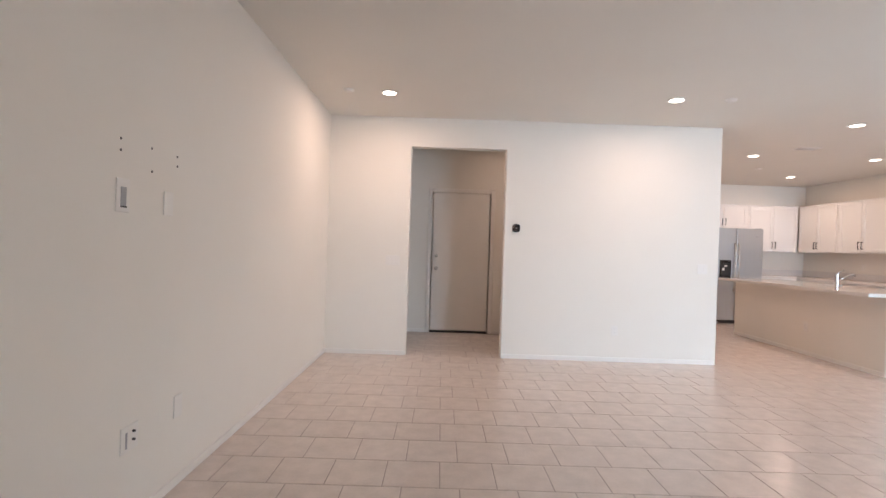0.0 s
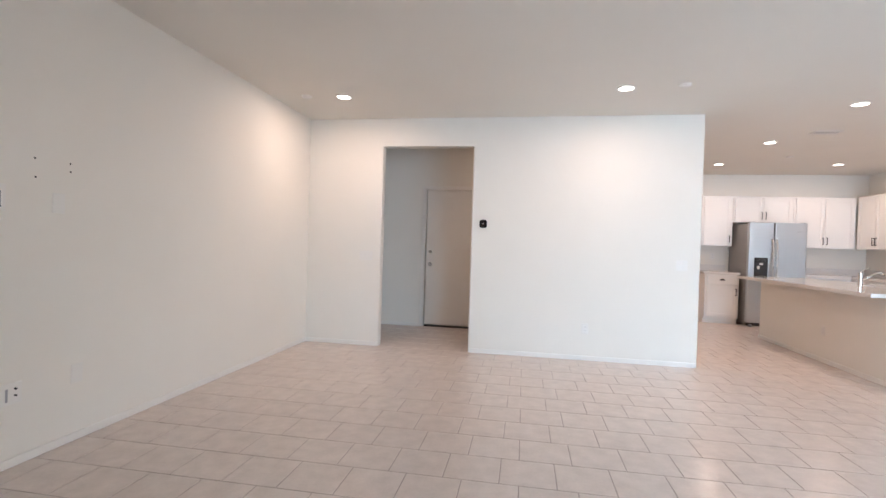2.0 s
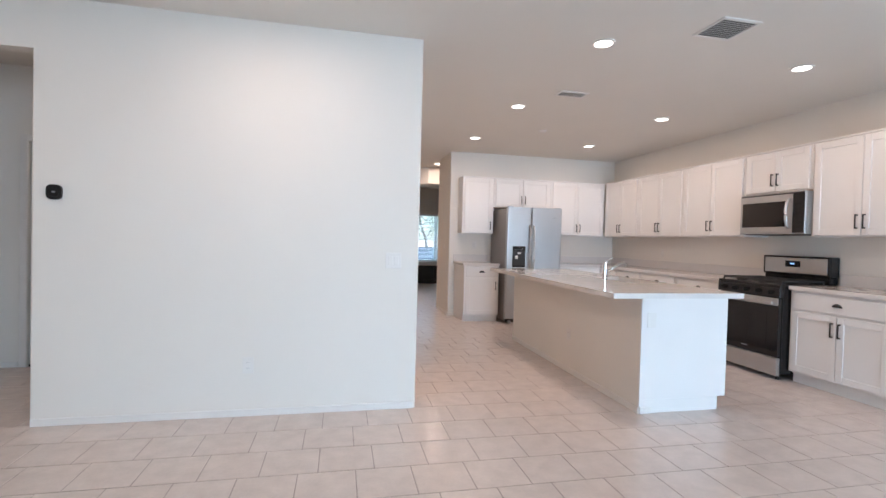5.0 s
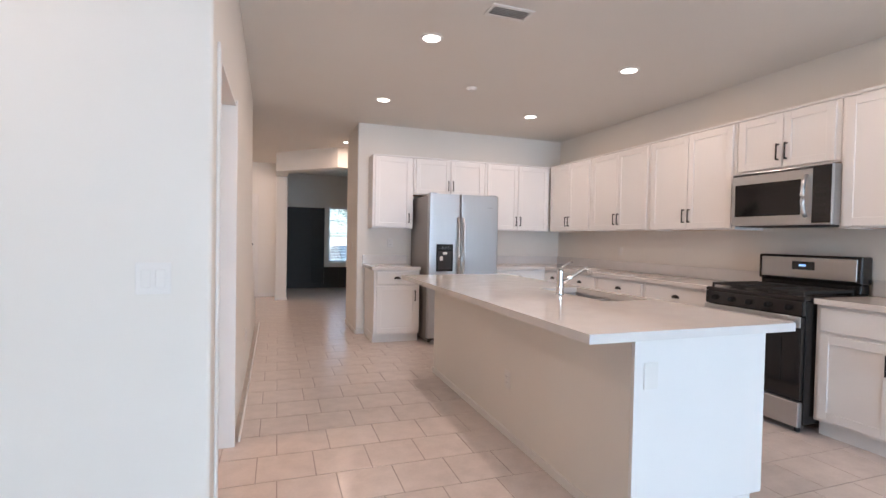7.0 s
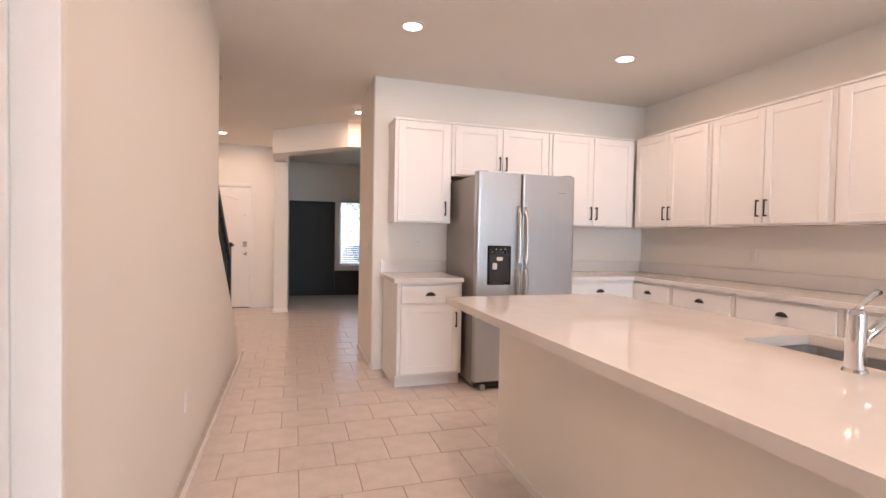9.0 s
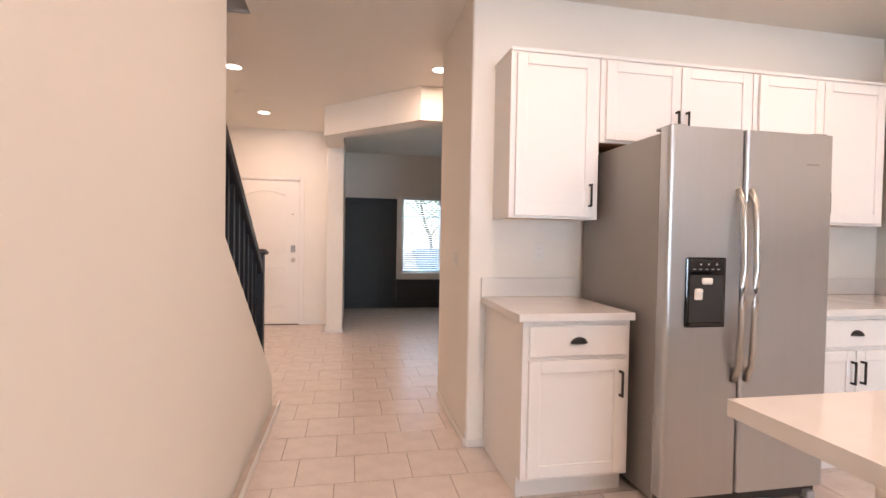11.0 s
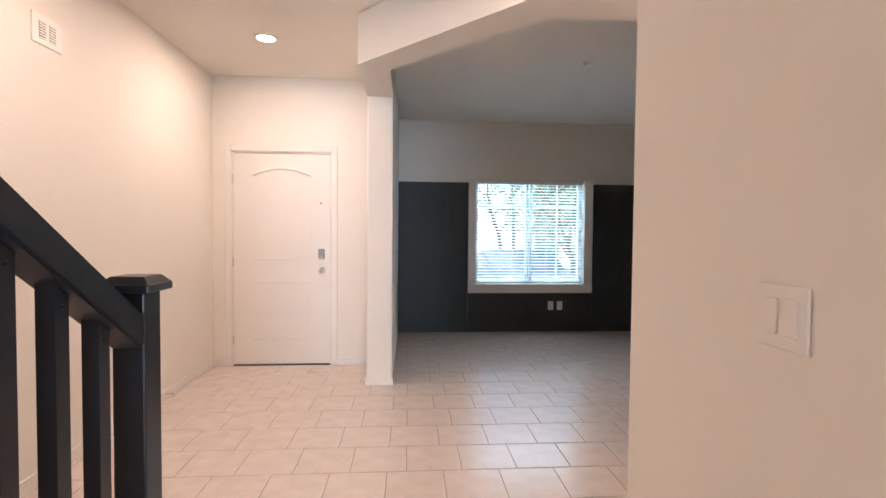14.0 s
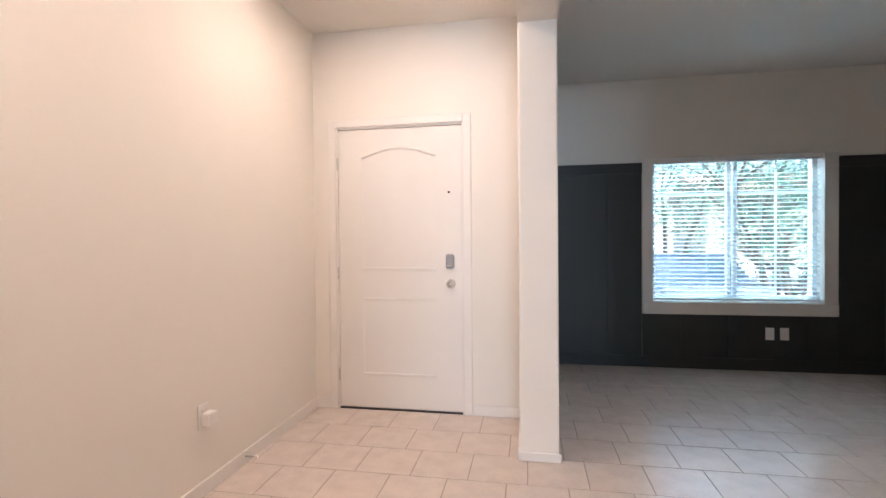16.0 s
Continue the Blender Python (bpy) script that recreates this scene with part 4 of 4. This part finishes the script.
# ---- plates, thermostat and wall marks ----
def plate(name, label, category, m, w, h, kind):
    """A wall plate, front towards local -y, centred on its place."""
    p = thing(name, label, category, m=m)
    part("cover", boxes((-w / 2, w / 2, -0.006, 0, -h / 2, h / 2), bev=0.003, seg=2), M_PLATE, p)
    if kind.startswith("switch"):
        n = int(kind[-1])
        for i in range(n):
            x = (i - (n - 1) / 2) * 0.046
            part("rocker", boxes((x - 0.016, x + 0.016, -0.010, -0.0055, -0.033, 0.033), bev=0.002), M_PLATE, p)
    elif kind == "outlet":
        for z in (-0.02, 0.02):
            r = part("receptacle", boxes((-0.016, 0.016, -0.0085, -0.0055, z - 0.014, z + 0.014), bev=0.003), M_PLATE, p)
            part("slots", boxes((-0.008, -0.006, -0.0092, -0.0084, z - 0.006, z + 0.005), (0.006, 0.008, -0.0092, -0.0084, z - 0.006, z + 0.005)), M_GREYP, r)
    elif kind == "recess":
        part("recess", boxes((-0.018, 0.018, -0.0075, -0.0058, -0.045, 0.035), bev=0.001), M_GREYP, p, "dark cable opening")
        part("lip", boxes((-0.018, 0.018, -0.0095, -0.0070, -0.050, -0.044)), M_SLOT, p)
    elif kind == "coax":
        part("slot", boxes((-0.03, -0.018, -0.0075, -0.0058, -0.04, 0.03)), M_GREYP, p)
        for z in (-0.012, 0.024):
            bm = bmesh.new()
            cyl(bm, pose(0.02, -0.010, z, 90), 0.006, 0.005, 0.012, 10)
            part("jack", bm, M_SLOT, p)
    return p


plate("light_switch", "white three-gang rocker switch beside the hall opening", "switch", pose(-0.283, YF, 1.097), 0.165, 0.115, "switch3")
plate("light_switch", "white double rocker switch at the wall end", "switch", pose(3.33, YF, 1.112), 0.115, 0.115, "switch2")
plate("wall_outlet", "white duplex outlet on the partition wall", "outlet", pose(2.327, YF, 0.36), 0.075, 0.115, "outlet")
lw = lambda y, z: pose(XL, y, z, 0, 0, 90)
plate("cable_plate", "white recessed cable pass-through plate", "wall plate", lw(1.43, 1.435), 0.085, 0.14, "recess")
plate("blank_plate", "white blank wall plate", "wall plate", lw(1.76, 1.43), 0.075, 0.115, "blank")
plate("media_plate", "white media plate with two jacks near the floor", "wall plate", lw(1.52, 0.395), 0.115, 0.115, "coax")
plate("blank_plate", "white blank wall plate near the floor", "wall plate", lw(1.90, 0.41), 0.075, 0.115, "blank")
for y, z in ((1.412, 1.667), (1.414, 1.62), (1.621, 1.668), (1.627, 1.564), (1.829, 1.669), (1.832, 1.622)):
    bm = bmesh.new()
    cyl(bm, pose(XL + 0.0012, y, z, 0, 90), 0.006, 0.005, 0.002, 10)
    tagged(new("screw_hole", mesh("screw_hole", bm, M_SLOT)), "small dark screw hole remaining in the drywall", "screw hole", "old screw holes")
plate("wall_outlet", "white duplex outlet above the counter", "outlet", pose(5.18, YKW + 0.005, 1.20), 0.075, 0.115, "outlet")
plate("light_switch", "white double rocker switch on the hall side", "switch", pose(4.735, 9.66, 1.145, 0, 0, -90), 0.115, 0.115, "switch2")
plate("wall_outlet", "white duplex outlet on the island back", "outlet", pose(BX0, 5.785, 0.372, 0, 0, -90), 0.075, 0.115, "outlet")
plate("wall_outlet", "white blank plate on the island end", "wall plate", pose(5.26, BY0, 0.71), 0.075, 0.115, "blank")
plate("wall_outlet", "white duplex outlet low on the corridor wall", "outlet", pose(XS - 0.016, 7.59, 0.385, 0, 0, 90), 0.075, 0.115, "outlet")
plate("wall_outlet", "white duplex outlet above the counter", "outlet", pose(XK, 7.9, 1.16, 0, 0, -90), 0.075, 0.115, "outlet")
plate("wall_outlet", "white outlet on the charcoal wainscot", "outlet", pose(5.968, YW - 0.009, 0.345), 0.075, 0.115, "outlet")
plate("wall_outlet", "white outlet on the charcoal wainscot", "outlet", pose(6.09, YW - 0.009, 0.345), 0.075, 0.115, "blank")
pl = plate("wall_outlet", "white outlet with plugged-in adapter in the entry", "outlet", pose(XE, 12.29, 0.39, 0, 0, 90), 0.075, 0.115, "outlet")
ad = thing("plug_adapter", "small white plug-in adapter", "adapter", m=pose(XE + 0.01, 12.30, 0.375, 0, 0, 90))
part("body", boxes((-0.03, 0.03, -0.045, 0, -0.035, 0.035), bev=0.008, seg=2), M_PLATE, ad)
ds = thing("door_stop", "short spring door stop on the baseboard", "door stop", m=pose(XE + T, 12.62, 0.045))
bm = bmesh.new()
tube(bm, [(0, 0, 0), (0.06, 0, 0.002)], 0.005, 8)
part("spring", bm, M_NICKEL, ds)
bm = bmesh.new()
tube(bm, [(0.06, 0, 0.002), (0.075, 0, 0.002)], 0.008, 10)
part("tip", bm, M_PLATE, ds)

th = thing("thermostat", "round-cornered black wall thermostat", "thermostat", m=pose(1.139, YF, 1.518))
part("backplate", boxes((-0.046, 0.046, -0.006, 0, -0.046, 0.046), bev=0.004), M_PLATE, th)
bm = bmesh.new()
prism(bm, [(-0.044, -0.048), (0.044, -0.048), (0.044, 0.048), (-0.044, 0.048)], 0.0065, 0.026, {0: 0.035, 1: 0.035, 2: 0.035, 3: 0.035}, pose(0, 0, 0, 90))
part("body", bm, M_BENAMEL, th)
bm = bmesh.new()
prism(bm, [(-0.028, -0.028), (0.028, -0.028), (0.028, 0.028), (-0.028, 0.028)], 0.0262, 0.0272, {0: 0.02, 1: 0.02, 2: 0.02, 3: 0.02}, pose(0, 0, 0, 90))
part("screen", bm, M_BGLASS, th, "dark glass screen")
part("digits", boxes((-0.010, 0.010, -0.0282, -0.0273, -0.004, 0.006)), M_GREYP, th)

# ---- outside the front window ----
solid("ground", boxes((-400, 400, -900, 900, -0.75, -0.50)), M_GRASS, "pale gravel yard", "ground")
solid("road", boxes((-200, 200, 26, 34, -0.499, -0.49)), M_ASPH, "grey asphalt street", "road")
solid("pavement", boxes((-200, 200, 24.2, 25.9, -0.499, -0.38), bev=0.01), M_CONC, "pale concrete pavement with raised kerb", "pavement")
solid("driveway", boxes((2.6, 8.6, 17.2, 24.19, -0.499, -0.45)), M_CONC, "pale concrete driveway", "driveway", "structure")


def car(m):
    c = thing("parked_car", "grey-blue saloon car parked in the driveway", "car", m=m)
    prof = [(-2.2, 0.35), (2.2, 0.35), (2.25, 0.62), (2.05, 0.80), (1.25, 0.90), (0.55, 1.38), (-0.75, 1.42), (-1.55, 0.98), (-2.15, 0.92), (-2.27, 0.60)]
    yz = Matrix(((1, 0, 0, 0), (0, 0, -1, 0), (0, 1, 0, 0), (0, 0, 0, 1)))
    bm = bmesh.new()
    prism(bm, prof, -0.86, 0.86, {4: 0.15, 5: 0.2, 6: 0.2, 7: 0.15, 2: 0.1, 9: 0.1}, yz)
    bmesh.ops.bevel(bm, geom=[e for e in bm.edges if abs(e.verts[0].co.y - e.verts[1].co.y) < 0.01], offset=0.05, segments=2, affect="EDGES")
    part("body", bm, M_CARP, c)
    for s in (-1, 1):
        bm = bmesh.new()
        prism(bm, [(1.05, 0.93), (0.5, 1.32), (-0.68, 1.35), (-1.35, 0.98)], 0.866 * s - 0.006, 0.866 * s + 0.006, None, yz)
        part("side_window", bm, M_BGLASS, c)
    for x in (-1.4, 1.4):
        for s in (-0.80, 0.80):
            wv = part("wheel", cyl(bmesh.new(), pose(x, s, 0.33, 90), 0.33, 0.33, 0.2, 28), M_RUBBER, c)
            part("rim", cyl(bmesh.new(), pose(x, s * 1.02, 0.33, 90), 0.21, 0.21, 0.2, 20), M_STEEL, wv)
    return c


car(pose(6.55, 20.5, -0.45, 0, 0, 94))


def tree(m, h, seed, label):
    rnd = random.Random(seed)
    t = thing("tree", label, "tree", "front yard trees", m=m)
    bm, tips = bmesh.new(), []
    for lean in ((-0.10, 0.02), (0.14, -0.05), (0.03, 0.12)):
        pts, r = [], []
        for k in range(8):
            u = k / 7
            pts.append((lean[0] * u * h * 1.5 + rnd.uniform(-0.06, 0.06), lean[1] * u * h * 1.5, u * h * 0.62))
            r.append(0.085 * (1 - 0.75 * u))
        tube(bm, pts, r, 8)
        for k in range(3, 8):
            for _ in range(3):
                a = rnd.uniform(0, 6.28)
                p = Vector(pts[k])
                q = p + Vector((math.cos(a) * rnd.uniform(0.6, 1.7), math.sin(a) * rnd.uniform(0.6, 1.7), rnd.uniform(0.1, 1.2)))
                tube(bm, [p, (p + q) / 2 + Vector((0, 0, 0.12)), q], [0.03, 0.02, 0.008], 5)
                tips += [q, (p + q) / 2]
    part("trunk", bm, M_BARK, t)
    verts, faces = [], []
    for q in tips:
        for _ in range(85):
            c = q + Vector((rnd.gauss(0, 0.34), rnd.gauss(0, 0.34), rnd.gauss(0, 0.28)))
            a = Vector((rnd.uniform(-1, 1), rnd.uniform(-1, 1), rnd.uniform(-1, 1))).normalized() * rnd.uniform(0.022, 0.05)
            b = a.cross(Vector((rnd.uniform(-1, 1), rnd.uniform(-1, 1), rnd.uniform(-1, 1)))).normalized() * 0.016
            i = len(verts)
            verts += [c - a, c + b, c + a, c - b]
            faces.append((i, i + 1, i + 2, i + 3))
    me = bpy.data.meshes.new("crown")
    me.from_pydata(verts, [], faces)
    me.materials.append(M_LEAF)
    o = new("crown", me)
    o.parent = t
    return t


tree(pose(8.0, 19.2, -0.50), 4.4, 3, "slender multi-trunk desert tree with feathery green leaves")
tree(pose(7.3, 23.6, -0.45), 6.6, 8, "leafy green street tree beside the pavement")
tree(pose(10.5, 24.0, -0.50), 5.2, 11, "leafy green street tree beside the pavement")
ho = thing("neighbour_house", "pale stucco house with clay roof across the street", "house", m=pose(27, 52, -0.50))
part("wall", boxes((-9, 9, 0, 9, 0, 5.4)), M_STUCCO, ho)
bm = bmesh.new()
prism(bm, [(-0.6, 5.4), (9.6, 5.4), (4.5, 7.4)], -9.6, 9.6, None, Matrix(((0, 0, 1, 0), (1, 0, 0, 0), (0, 1, 0, 0), (0, 0, 0, 1))))
part("roof", bm, M_ROOF, ho)
for x in (-6, -1, 4):
    for z in (0.9, 3.4):
        wv = part("window", boxes((x, x + 1.6, -0.05, 0.02, z, z + 1.3)), M_BGLASS, ho)
        part("frame", boxes((x - 0.08, x, -0.08, 0.0, z - 0.08, z + 1.38), (x + 1.6, x + 1.68, -0.08, 0.0, z - 0.08, z + 1.38)), M_TRIM, wv)

# ---- floor tiles ----
PX, PY, JOINT = 0.3045, 0.3053, 0.005
def tile_mesh(w, d):
    bm = bmesh.new()
    a, b, c = w / 2, d / 2, 0.0022
    lo = [bm.verts.new(p) for p in ((-a, -b, -0.003), (a, -b, -0.003), (a, b, -0.003), (-a, b, -0.003))]
    mi = [bm.verts.new(p) for p in ((-a, -b, -0.0009), (a, -b, -0.0009), (a, b, -0.0009), (-a, b, -0.0009))]
    hi = [bm.verts.new(p) for p in ((-a + c, -b + c, 0), (a - c, -b + c, 0), (a - c, b - c, 0), (-a + c, b - c, 0))]
    for s, t in ((lo, mi), (mi, hi)):
        for k in range(4):
            bm.faces.new((s[k], s[(k + 1) % 4], t[(k + 1) % 4], t[k]))
    bm.faces.new(hi)
    return bm


TM = mesh("tile", tile_mesh(PX - JOINT, PY - JOINT), M_TILE)
SOLID = [(XL - 0.1, XL, YB, 6.7), (4.735, 8.2, 9.29, 10.3), (2.05, XE, 7.1, 14), (XK, 8.2, -4, 10), (7.68, 8.2, 9, 16)]
AREAS = [(XL, XK, YB, 7.0), (XE, XK, 7.0, YD), (3.935, XD, YD - 0.4, YW), (XE, 4.0, 9, YD)]
verts, faces = [], []
near = 0
src = [v.co.copy() for v in TM.vertices]
polys = [tuple(p.vertices) for p in TM.polygons]
for j in range(-52, 11):
    ya = 12.335 + j * PY
    off = 3.353 if j % 2 == 0 else 3.4575
    for i in range(-16, 16):
        xa = off + i * PX
        cx, cy = xa + PX / 2, ya + PY / 2
        if not any(a - 0.15 < cx < b + 0.15 and c - 0.15 < cy < d + 0.15 for a, b, c, d in AREAS):
            continue
        if any(a + 0.17 < cx < b - 0.17 and c + 0.17 < cy < d - 0.17 for a, b, c, d in SOLID):
            continue
        if near < 300 and 3.4 < cx < 5.3 and 6.6 < cy < 14.0:
            o = new("tile", TM)
            o.parent, o.location = floor, (cx, cy, 0)
            near += 1
        else:
            k = len(verts)
            verts += [(v.x + cx, v.y + cy, v.z) for v in src]
            faces += [tuple(k + q for q in p) for p in polys]
me = bpy.data.meshes.new("tiles")
me.from_pydata(verts, [], faces)
me.materials.append(M_TILE)
rest = new("tiles", me)
rest.parent = floor
tagged(rest, "square beige ceramic floor tiles in offset rows", kind="stuff")
